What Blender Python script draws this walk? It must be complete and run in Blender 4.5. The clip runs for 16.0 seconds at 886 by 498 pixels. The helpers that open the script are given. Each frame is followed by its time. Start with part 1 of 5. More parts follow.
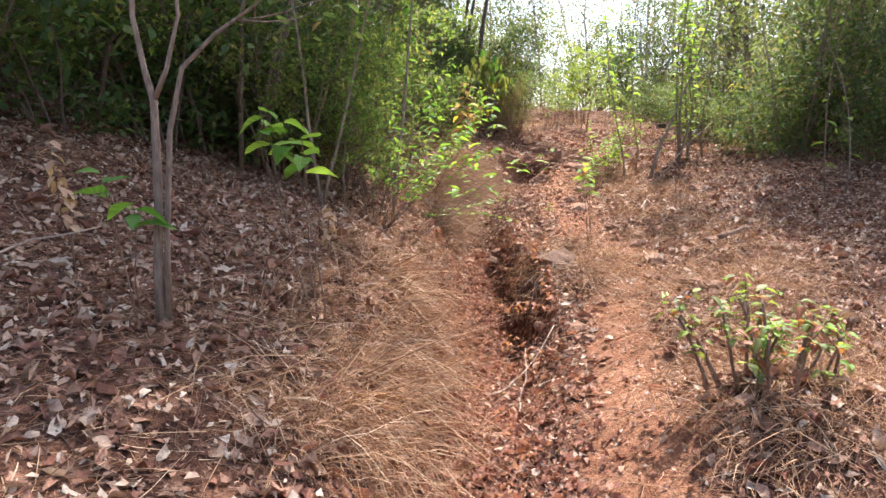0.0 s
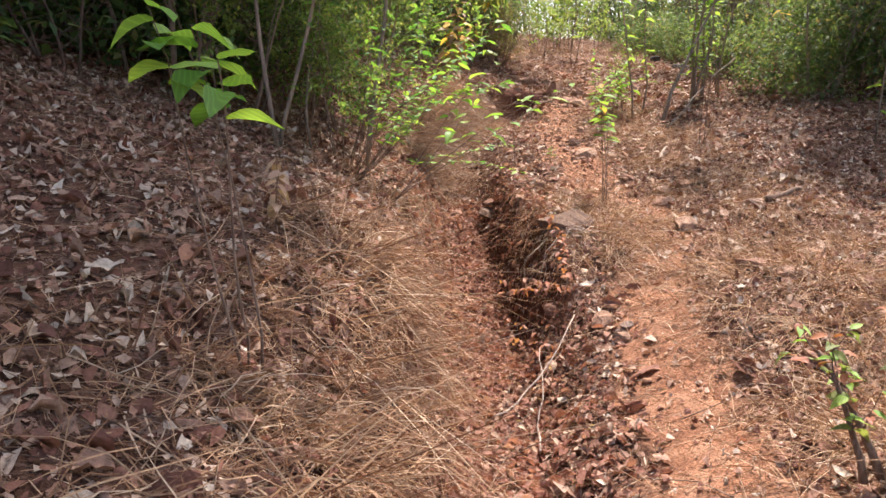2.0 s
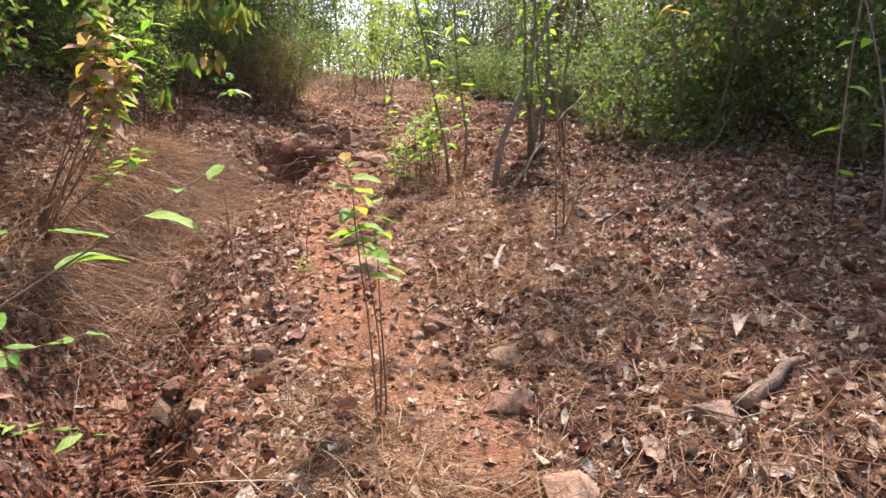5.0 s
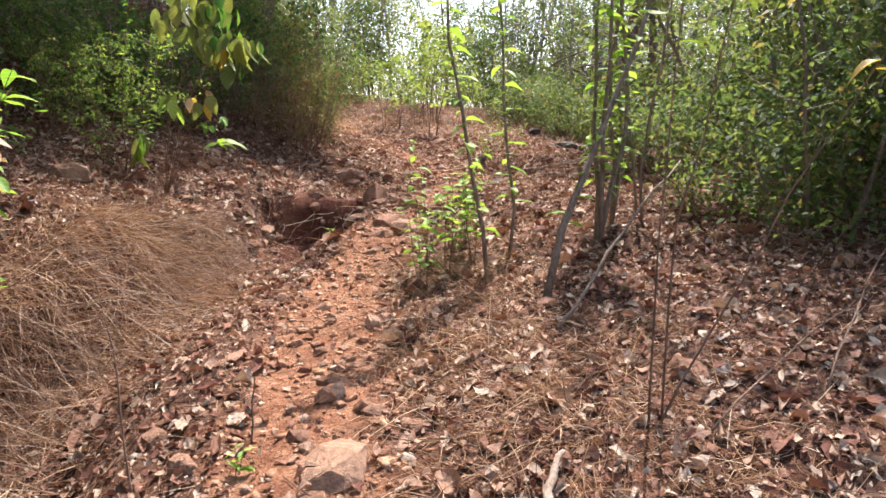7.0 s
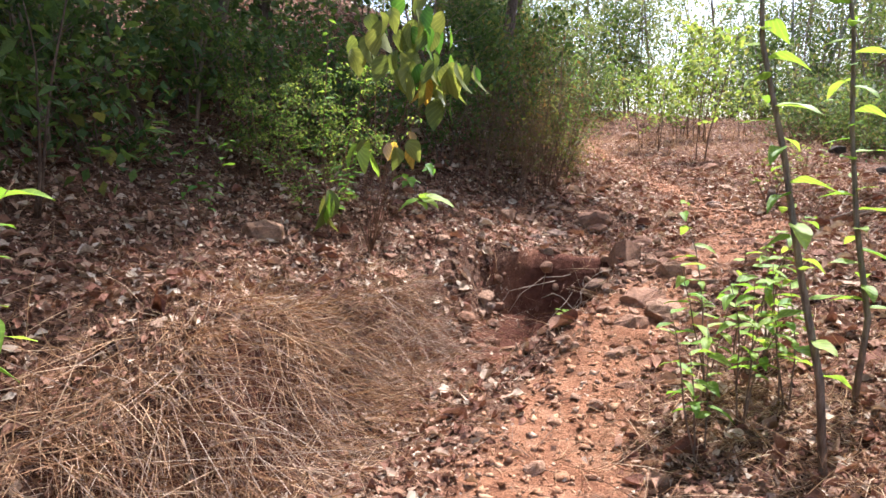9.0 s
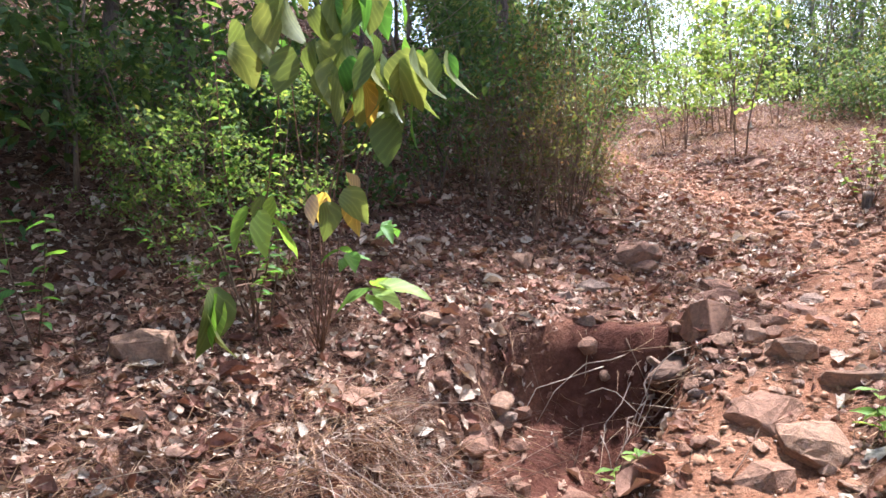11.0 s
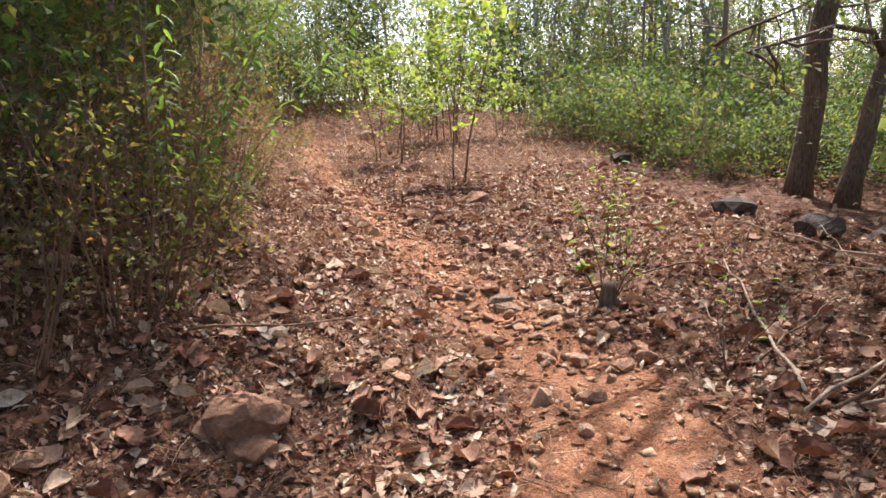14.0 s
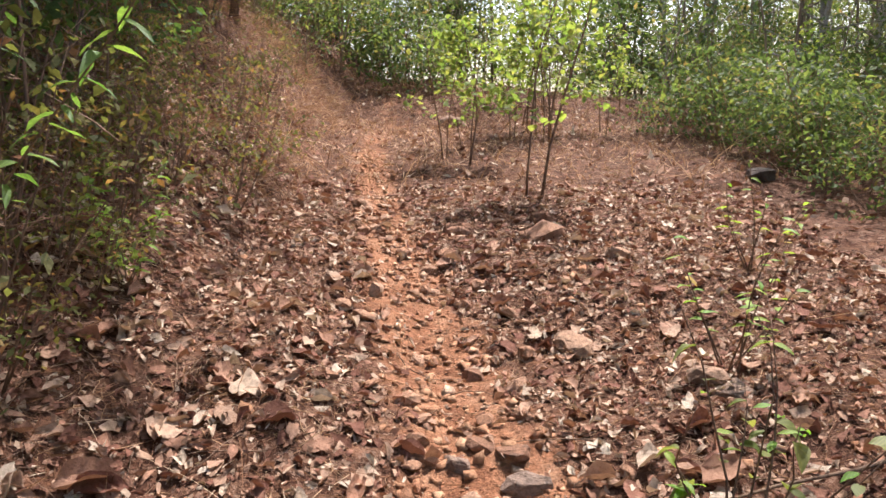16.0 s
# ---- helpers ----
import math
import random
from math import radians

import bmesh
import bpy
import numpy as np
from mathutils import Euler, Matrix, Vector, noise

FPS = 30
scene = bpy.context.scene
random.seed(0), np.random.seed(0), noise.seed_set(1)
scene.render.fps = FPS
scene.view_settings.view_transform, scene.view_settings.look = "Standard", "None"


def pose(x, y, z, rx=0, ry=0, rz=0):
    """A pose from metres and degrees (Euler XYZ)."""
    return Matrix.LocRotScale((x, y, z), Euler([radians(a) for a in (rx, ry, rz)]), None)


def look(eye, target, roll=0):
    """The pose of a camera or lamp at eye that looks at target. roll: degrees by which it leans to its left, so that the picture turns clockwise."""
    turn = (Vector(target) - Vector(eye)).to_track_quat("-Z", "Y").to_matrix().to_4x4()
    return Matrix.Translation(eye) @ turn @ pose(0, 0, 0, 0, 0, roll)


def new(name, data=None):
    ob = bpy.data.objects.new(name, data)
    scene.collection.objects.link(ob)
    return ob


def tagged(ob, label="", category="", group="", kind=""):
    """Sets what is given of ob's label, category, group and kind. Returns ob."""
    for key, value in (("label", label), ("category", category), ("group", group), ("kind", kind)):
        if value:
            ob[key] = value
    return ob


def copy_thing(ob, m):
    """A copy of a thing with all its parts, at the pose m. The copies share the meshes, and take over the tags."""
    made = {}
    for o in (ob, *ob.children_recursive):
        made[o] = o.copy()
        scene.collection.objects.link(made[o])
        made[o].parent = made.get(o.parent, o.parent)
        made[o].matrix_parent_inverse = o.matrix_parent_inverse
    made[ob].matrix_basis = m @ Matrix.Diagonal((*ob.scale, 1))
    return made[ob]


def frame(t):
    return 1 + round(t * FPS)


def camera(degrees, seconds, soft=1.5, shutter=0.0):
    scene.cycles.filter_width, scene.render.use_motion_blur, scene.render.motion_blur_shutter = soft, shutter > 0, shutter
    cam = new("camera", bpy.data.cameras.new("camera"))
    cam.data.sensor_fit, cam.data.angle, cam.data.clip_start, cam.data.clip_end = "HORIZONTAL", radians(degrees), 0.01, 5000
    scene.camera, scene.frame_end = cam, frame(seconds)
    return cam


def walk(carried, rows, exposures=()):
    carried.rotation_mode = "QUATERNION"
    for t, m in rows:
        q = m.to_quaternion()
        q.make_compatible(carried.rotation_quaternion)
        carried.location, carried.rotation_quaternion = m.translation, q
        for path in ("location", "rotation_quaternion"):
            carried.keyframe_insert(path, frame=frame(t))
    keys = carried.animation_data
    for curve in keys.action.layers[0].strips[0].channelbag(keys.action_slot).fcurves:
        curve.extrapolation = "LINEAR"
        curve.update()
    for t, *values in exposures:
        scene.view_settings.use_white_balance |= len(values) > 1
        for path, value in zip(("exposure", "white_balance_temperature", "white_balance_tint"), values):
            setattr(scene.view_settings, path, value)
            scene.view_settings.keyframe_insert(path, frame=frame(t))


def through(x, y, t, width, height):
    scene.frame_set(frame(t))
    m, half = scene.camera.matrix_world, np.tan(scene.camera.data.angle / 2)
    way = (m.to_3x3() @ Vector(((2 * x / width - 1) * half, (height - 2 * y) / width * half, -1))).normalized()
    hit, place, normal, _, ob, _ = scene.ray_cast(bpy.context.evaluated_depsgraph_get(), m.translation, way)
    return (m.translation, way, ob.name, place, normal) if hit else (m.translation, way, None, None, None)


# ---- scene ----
cam = camera(67.1, 16.0)
PATH = [
    (0, (-0.029, 0.052, 1.343), (-0.007, 2.037, 1.098), -1.0),
    (0.5, (-0.081, 0.212, 1.373), (-0.115, 2.203, 1.185), 0.3),
    (1, (-0.197, 0.53, 1.339), (-0.125, 2.505, 1.036), 1.2),
    (1.5, (-0.19, 0.994, 1.33), (-0.077, 2.975, 1.076), 1.3),
    (2, (-0.15, 1.456, 1.406), (-0.041, 3.401, 0.953), 0.9),
    (2.5, (-0.092, 1.945, 1.407), (0.257, 3.817, 0.795), 1.6),
    (3, (0.144, 2.556, 1.353), (0.51, 4.478, 0.941), -2.6),
    (3.5, (0.439, 3.199, 1.251), (0.954, 5.084, 0.823), -0.1),
    (4, (0.727, 3.908, 1.313), (1.346, 5.747, 0.831), 2.0),
    (4.5, (1.04, 4.562, 1.446), (1.633, 6.434, 1.067), -0.2),
    (7, (1.904, 6.852, 2.005), (2.317, 8.789, 1.728), 0.2),
    (7.5, (2.126, 7.238, 2.116), (2.221, 9.182, 1.656), -2.8),
    (8, (2.14, 7.674, 2.168), (1.932, 9.645, 1.899), 1.7),
    (8.5, (2.142, 8.164, 2.258), (1.871, 10.131, 2.017), 0.8),
    (11, (1.979, 10.784, 2.522), (1.622, 12.742, 2.326), -5.9),
    (11.5, (2.0, 11.384, 2.634), (2.007, 13.37, 2.398), -3.8),
    (12, (2.151, 12.011, 2.611), (2.272, 13.99, 2.347), -6.9),
    (12.5, (2.329, 12.57, 2.638), (2.682, 14.523, 2.392), -3.3),
    (13, (2.525, 12.998, 2.76), (3.089, 14.897, 2.485), -1.6),
    (13.5, (2.801, 13.358, 2.842), (3.26, 15.269, 2.47), -4.2),
    (14, (3.006, 13.838, 2.936), (3.386, 15.779, 2.638), -2.4),
    (14.5, (3.267, 14.367, 3.099), (3.721, 16.282, 2.743), -1.1),
    (15, (3.582, 14.944, 3.124), (3.808, 16.884, 2.696), -3.2),
    (15.5, (3.786, 15.527, 3.152), (3.948, 17.5, 2.866), -0.7),
    (16, (3.926, 16.066, 3.214), (3.989, 18.033, 2.855), 0.2),
]
EXPOSURES = [(0.0, 1.59, 6010), (1.5, 1.52, 6060), (2.5, 1.4, 6160), (3.5, 1.37, 6160), (4.5, 1.37, 6010), (7.0, 1.45, 6010), (7.5, 1.27, 6260), (8.0, 1.43, 6060), (8.5, 1.49, 5910), (11.0, 1.79, 5360), (11.5, 1.62, 5710), (12.5, 1.49, 5860), (13.5, 1.31, 6160), (14.5, 1.29, 6160), (15.5, 1.24, 6160), (16.0, 1.22, 6160)]
walk(cam, [(t, look(eye, target, roll)) for t, eye, target, roll in PATH], [(t, stops, warmth, 17) for t, stops, warmth in EXPOSURES])

# ---- light ----
SUN_WAY = Vector((0.44, 0.74, 1.42)).normalized()
world = bpy.data.worlds.new("sky")
scene.world = world
world.use_nodes = True
wn = world.node_tree
sky = wn.nodes.new("ShaderNodeTexSky")
sky.sky_type, sky.sun_disc = "NISHITA", False
sky.sun_elevation = math.asin(SUN_WAY.z)
sky.sun_rotation = math.atan2(SUN_WAY.x, SUN_WAY.y)
sky.air_density, sky.dust_density, sky.ozone_density = 1.2, 4.0, 1.0
wn.links.new(sky.outputs[0], wn.nodes["Background"].inputs[0])
wn.nodes["Background"].inputs[1].default_value = 0.15
sun = new("sun", bpy.data.lights.new("sun", "SUN"))
sun.data.energy, sun.data.angle, sun.data.color = 4.2, radians(0.6), (1.0, 0.95, 0.88)
sun.matrix_world = look(SUN_WAY * 60, (0, 0, 0))


# ---- materials ----
def material(name, rough=0.8, spec=0.3):
    mat = bpy.data.materials.new(name)
    mat.use_nodes = True
    b = mat.node_tree.nodes["Principled BSDF"]
    b.inputs["Roughness"].default_value, b.inputs["Specular IOR Level"].default_value = rough, spec
    return mat, mat.node_tree, b


def node(tree, kind, **values):
    n = tree.nodes.new(kind)
    for key, value in values.items():
        n.inputs[key].default_value = value
    return n


def ramp(tree, fac, stops):
    r = tree.nodes.new("ShaderNodeValToRGB")
    el = r.color_ramp.elements
    while len(el) < len(stops):
        el.new(0.5)
    for e, (p, c) in zip(el, stops):
        e.position, e.color = p, (*c, 1)
    tree.links.new(fac, r.inputs[0])
    return r.outputs[0]


def mixed(tree, fac, a, b, mode="MIX"):
    m = tree.nodes.new("ShaderNodeMix")
    m.data_type, m.blend_type = "RGBA", mode
    for socket, v in ((m.inputs[0], fac), (m.inputs[6], a), (m.inputs[7], b)):
        if isinstance(v, bpy.types.NodeSocket):
            tree.links.new(v, socket)
        else:
            socket.default_value = v if isinstance(v, float) else (*v, 1)
    return m.outputs[2]


def bumped(tree, bsdf, height, strength, distance):
    b = node(tree, "ShaderNodeBump", Strength=strength, Distance=distance)
    tree.links.new(height, b.inputs["Height"])
    tree.links.new(b.outputs[0], bsdf.inputs["Normal"])


def place_of(tree):
    return tree.nodes.new("ShaderNodeTexCoord").outputs["Object"]


def noise_of(tree, scale, detail=6.0, rough=0.6, vec=None):
    n = node(tree, "ShaderNodeTexNoise", Scale=scale, Detail=detail, Roughness=rough)
    tree.links.new(vec or place_of(tree), n.inputs["Vector"])
    return n.outputs["Fac"]


def ground_material():
    mat, t, b = material("forest_soil", 0.95, 0.1)
    wear = t.nodes.new("ShaderNodeAttribute")
    wear.attribute_name = "trodden"
    vor = node(t, "ShaderNodeTexVoronoi", Scale=14.0, Randomness=1.0)
    warp = noise_of(t, 9.0)
    shift = t.nodes.new("ShaderNodeVectorMath")
    shift.operation = "MULTIPLY_ADD"
    t.links.new(place_of(t), shift.inputs[0])
    shift.inputs[1].default_value = (1.0, 1.6, 1.0)
    t.links.new(warp, shift.inputs[2])
    t.links.new(shift.outputs[0], vor.inputs["Vector"])
    litter = ramp(t, vor.outputs["Color"], ((0.15, (0.045, 0.02, 0.012)), (0.45, (0.11, 0.052, 0.03)), (0.7, (0.17, 0.09, 0.055)), (0.9, (0.26, 0.165, 0.115))))
    dirt = ramp(t, noise_of(t, 6.0, 9.0, 0.7), ((0.3, (0.19, 0.078, 0.042)), (0.5, (0.35, 0.165, 0.088)), (0.7, (0.48, 0.27, 0.16))))
    crumbs = ramp(t, noise_of(t, 70.0, 4.0), ((0.35, (0.5, 0.5, 0.5)), (0.65, (1.2, 1.15, 1.1))))
    dirt = mixed(t, 0.8, dirt, crumbs, "MULTIPLY")
    edge = t.nodes.new("ShaderNodeMath")
    edge.operation = "MULTIPLY_ADD"
    t.links.new(noise_of(t, 2.3, 9.0, 0.75), edge.inputs[0])
    edge.inputs[1].default_value = 1.1
    part_worn = t.nodes.new("ShaderNodeMath")
    part_worn.operation = "MULTIPLY"
    t.links.new(wear.outputs["Fac"], part_worn.inputs[0])
    part_worn.inputs[1].default_value = 0.36
    t.links.new(part_worn.outputs[0], edge.inputs[2])
    fac = ramp(t, edge.outputs[0], ((0.6, (0, 0, 0)), (0.8, (1, 1, 1))))
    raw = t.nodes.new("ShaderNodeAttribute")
    raw.attribute_name = "shaded_cut"
    # Dark red soil of the cuts, deepened further to stand for their shade.
    shaded_subsoil = ramp(t, noise_of(t, 11.0, 9.0, 0.7), ((0.3, (0.07, 0.026, 0.016)), (0.55, (0.13, 0.05, 0.03)), (0.75, (0.2, 0.09, 0.052))))
    t.links.new(mixed(t, raw.outputs["Fac"], mixed(t, fac, litter, dirt), shaded_subsoil), b.inputs["Base Color"])
    rough = mixed(t, 0.5, noise_of(t, 40.0, 8.0, 0.7), vor.outputs["Distance"])
    bumped(t, b, rough, 1.0, 0.03)
    return mat


def litter_material(name, stops, through=0.0, rough=0.75):
    """Leaves and straw: a colour for each loose piece, with veins and spots."""
    mat, t, b = material(name, rough, 0.12)
    g = t.nodes.new("ShaderNodeNewGeometry")
    col = ramp(t, g.outputs["Random Per Island"], stops)
    col = mixed(t, 0.8, col, ramp(t, noise_of(t, 45.0, 7.0, 0.7), ((0.3, (0.5, 0.47, 0.45)), (0.5, (0.95, 0.94, 0.93)), (0.72, (1.35, 1.35, 1.33)))), "MULTIPLY")
    t.links.new(col, b.inputs["Base Color"])
    bumped(t, b, noise_of(t, 70.0, 6.0, 0.7), 0.9, 0.012)
    if through:
        tr = t.nodes.new("ShaderNodeBsdfTranslucent")
        warm = mixed(t, 1.0, col, (1.5, 1.5, 0.75) if through > 0.3 else (1.3, 1.1, 0.85), "MULTIPLY")
        t.links.new(warm, tr.inputs[0])
        mix = node(t, "ShaderNodeMixShader", Fac=through)
        t.links.new(b.outputs[0], mix.inputs[1])
        t.links.new(tr.outputs[0], mix.inputs[2])
        t.links.new(mix.outputs[0], t.nodes["Material Output"].inputs[0])
    return mat


def rock_material(name="laterite_rock", stops=((0.0, (0.22, 0.115, 0.072)), (0.4, (0.33, 0.185, 0.115)), (0.75, (0.39, 0.24, 0.15)), (1.0, (0.27, 0.2, 0.155)))):
    mat, t, b = material(name, 0.9, 0.2)
    info = t.nodes.new("ShaderNodeObjectInfo")
    base = ramp(t, info.outputs["Random"], stops)
    grain = ramp(t, noise_of(t, 9.0, 10.0, 0.75), ((0.32, (0.4, 0.38, 0.37)), (0.52, (0.95, 0.92, 0.9)), (0.7, (1.45, 1.35, 1.2))))
    col = mixed(t, 0.9, base, grain, "MULTIPLY")
    lichen = ramp(t, noise_of(t, 3.5, 6.0), ((0.58, (0, 0, 0)), (0.66, (1, 1, 1))))
    t.links.new(mixed(t, lichen, col, mixed(t, 1.0, col, (0.72, 0.8, 0.85), "MULTIPLY")), b.inputs["Base Color"])
    bumped(t, b, noise_of(t, 22.0, 10.0, 0.7), 0.7, 0.03)
    return mat


def bark_material(name, dark, pale):
    mat, t, b = material(name, 0.9, 0.15)
    stretch = node(t, "ShaderNodeMapping", Scale=(9.0, 9.0, 1.6))
    t.links.new(place_of(t), stretch.inputs[0])
    n = noise_of(t, 6.0, 8.0, 0.7, stretch.outputs[0])
    col = ramp(t, n, ((0.3, dark), (0.62, pale)))
    patch = ramp(t, noise_of(t, 2.5, 4.0), ((0.45, (0.75, 0.75, 0.75)), (0.65, (1.25, 1.2, 1.12))))
    t.links.new(mixed(t, 0.8, col, patch, "MULTIPLY"), b.inputs["Base Color"])
    bumped(t, b, n, 0.8, 0.02)
    return mat


SOIL = ground_material()
DRY_LEAF = litter_material("dry_leaves", ((0.0, (0.15, 0.068, 0.043)), (0.2, (0.22, 0.1, 0.066)), (0.42, (0.33, 0.18, 0.115)), (0.65, (0.4, 0.255, 0.17)), (0.85, (0.48, 0.355, 0.25)), (1.0, (0.6, 0.5, 0.38))), 0.12, 0.72)
STRAW = litter_material("dry_grass", ((0.0, (0.17, 0.083, 0.044)), (0.4, (0.33, 0.19, 0.105)), (0.8, (0.48, 0.315, 0.18)), (1.0, (0.62, 0.47, 0.31))), 0.2)
PALE_STALK = litter_material("pale_stalks", ((0.0, (0.2, 0.12, 0.08)), (0.6, (0.36, 0.25, 0.18)), (1.0, (0.52, 0.41, 0.31))), 0.1)
TWIG = bark_material("twig_bark", (0.12, 0.07, 0.045), (0.30, 0.2, 0.135))
PALE_STICK = bark_material("weathered_wood", (0.28, 0.19, 0.13), (0.52, 0.41, 0.31))
BARK = bark_material("grey_brown_bark", (0.13, 0.09, 0.065), (0.36, 0.275, 0.2))
PALE_BARK = bark_material("pale_grey_bark", (0.22, 0.19, 0.16), (0.5, 0.45, 0.39))
DARK_BARK = bark_material("dark_bark", (0.06, 0.04, 0.03), (0.25, 0.18, 0.135))
CHAR = bark_material("charred_stone", (0.05, 0.04, 0.035), (0.15, 0.12, 0.1))
ROCK = rock_material()
DUSTY_ROCK = rock_material("dusty_orange_rock", ((0.0, (0.34, 0.185, 0.11)), (0.6, (0.45, 0.26, 0.16)), (1.0, (0.5, 0.33, 0.22))))
BROWN_ROCK = rock_material("brown_slab_rock", ((0.0, (0.15, 0.092, 0.06)), (1.0, (0.21, 0.13, 0.085))))
LEAF_DEEP = litter_material("deep_green_leaves", ((0.0, (0.055, 0.095, 0.035)), (0.5, (0.085, 0.145, 0.048)), (0.85, (0.14, 0.2, 0.06)), (1.0, (0.2, 0.2, 0.075))), 0.4, 0.5)
LEAF_MID = litter_material("green_leaves", ((0.0, (0.065, 0.10, 0.045)), (0.5, (0.115, 0.165, 0.065)), (0.85, (0.19, 0.235, 0.08)), (1.0, (0.29, 0.2, 0.1))), 0.45, 0.45)
LEAF_PALE = litter_material("young_yellow_green_leaves", ((0.0, (0.14, 0.22, 0.06)), (0.6, (0.23, 0.30, 0.085)), (1.0, (0.33, 0.34, 0.11))), 0.5, 0.45)
# Brighter copy of the green leaves: the sunlight on them is in the colour.
LEAF_SUNNY = litter_material("sunlit_green_leaves", ((0.0, (0.09, 0.15, 0.045)), (0.5, (0.16, 0.24, 0.065)), (0.85, (0.24, 0.3, 0.085)), (1.0, (0.32, 0.3, 0.1))), 0.5, 0.45)
LEAF_DULL = litter_material("dull_olive_leaves", ((0.0, (0.07, 0.075, 0.03)), (0.5, (0.13, 0.13, 0.05)), (0.85, (0.2, 0.17, 0.06)), (1.0, (0.27, 0.15, 0.07))), 0.35, 0.6)
LEAF_OCHRE = litter_material("ochre_olive_leaves", ((0.0, (0.1, 0.115, 0.045)), (0.5, (0.16, 0.165, 0.06)), (0.8, (0.24, 0.2, 0.075)), (1.0, (0.32, 0.15, 0.08))), 0.45, 0.55)
# Leaf green paled so that distance haze sits in the base colour.
LEAF_HAZY = litter_material("haze_paled_leaves", ((0.0, (0.11, 0.14, 0.07)), (0.5, (0.17, 0.2, 0.1)), (1.0, (0.26, 0.27, 0.14))), 0.5, 0.5)
LEAF_RUST = litter_material("rusty_dead_leaves", ((0.0, (0.2, 0.085, 0.055)), (0.6, (0.33, 0.16, 0.105)), (1.0, (0.46, 0.28, 0.19))), 0.3, 0.7)


# ---- geometry tools ----
def mesh_of(name, verts, loops, sizes, mat, smooth=False):
    """A mesh from flat arrays: corners, the corner indices of all faces, and how many each face has."""
    verts, loops, sizes = np.asarray(verts, np.float32), np.asarray(loops, np.int32), np.asarray(sizes, np.int32)
    me = bpy.data.meshes.new(name)
    me.vertices.add(len(verts))
    me.vertices.foreach_set("co", verts.ravel())
    me.loops.add(len(loops))
    me.loops.foreach_set("vertex_index", loops)
    me.polygons.add(len(sizes))
    me.polygons.foreach_set("loop_start", np.r_[0, np.cumsum(sizes)[:-1]].astype(np.int32))
    me.polygons.foreach_set("loop_total", sizes)
    if smooth:
        me.polygons.foreach_set("use_smooth", np.ones(len(sizes), bool))
    me.update(calc_edges=True)
    me.materials.append(mat)
    return me


def part(name, me, parent, label=""):
    ob = new(name, me)
    ob.parent = parent
    return tagged(ob, label)


def tubes(lines, sides=6):
    """Tapered tubes along lines of (x, y, z, radius): corners, loops and sizes."""
    vs, ls, ss, off = [], [], [], 0
    ring = np.arange(sides) * 2 * math.pi / sides
    for line in lines:
        line = np.asarray(line, float)
        p, r = line[:, :3], line[:, 3]
        d = np.gradient(p, axis=0)
        d /= np.linalg.norm(d, axis=1, keepdims=True) + 1e-9
        a = np.cross(d, (0.31, 0.95, 0.05))
        a /= np.linalg.norm(a, axis=1, keepdims=True) + 1e-9
        b = np.cross(d, a)
        v = p[:, None] + r[:, None, None] * (np.cos(ring)[None, :, None] * a[:, None] + np.sin(ring)[None, :, None] * b[:, None])
        n = len(p)
        vs.append(v.reshape(-1, 3))
        i, j = np.meshgrid(np.arange(n - 1), np.arange(sides), indexing="ij")
        k = (j + 1) % sides
        q = np.stack([i * sides + j, i * sides + k, (i + 1) * sides + k, (i + 1) * sides + j], -1).reshape(-1) + off
        ls.append(q)
        ss.append(np.full((n - 1) * sides, 4))
        ls.append(np.arange(sides)[::-1] + off), ls.append(np.arange(sides) + off + (n - 1) * sides)
        ss.append([sides, sides])
        off += n * sides
    return np.concatenate(vs), np.concatenate(ls), np.concatenate(ss)


def tube_mesh(name, lines, mat, sides=6):
    return mesh_of(name, *tubes(lines, sides), mat, smooth=True)


# One leaf, along +y from its stalk: folded at the midrib, pointed, drooping by its curl.
LEAF_FLAT = np.array([(0, 0, 0), (-0.30, 0.28, 0), (0, 0.32, 0), (0.30, 0.28, 0), (-0.27, 0.62, 0), (0, 0.66, 0), (0.27, 0.62, 0), (0, 1.0, 0)])
LEAF_FACES = [(0, 2, 1), (0, 3, 2), (1, 2, 5, 4), (2, 3, 6, 5), (4, 5, 7), (5, 6, 7)]
LITTER_FLAT = np.array([(0, 0, 0), (-0.24, 0.2, 0), (0, 0.27, 0), (0.22, 0.24, 0), (-0.28, 0.66, 0), (0.02, 0.7, 0), (0.25, 0.74, 0), (-0.03, 1.0, 0)])
LITTER_FACES = LEAF_FACES
SMALL_FLAT = np.array([(0, 0, 0), (-0.26, 0.5, 0), (0.26, 0.5, 0), (0, 1.0, 0)])
SMALL_FACES = [(0, 2, 3, 1)]


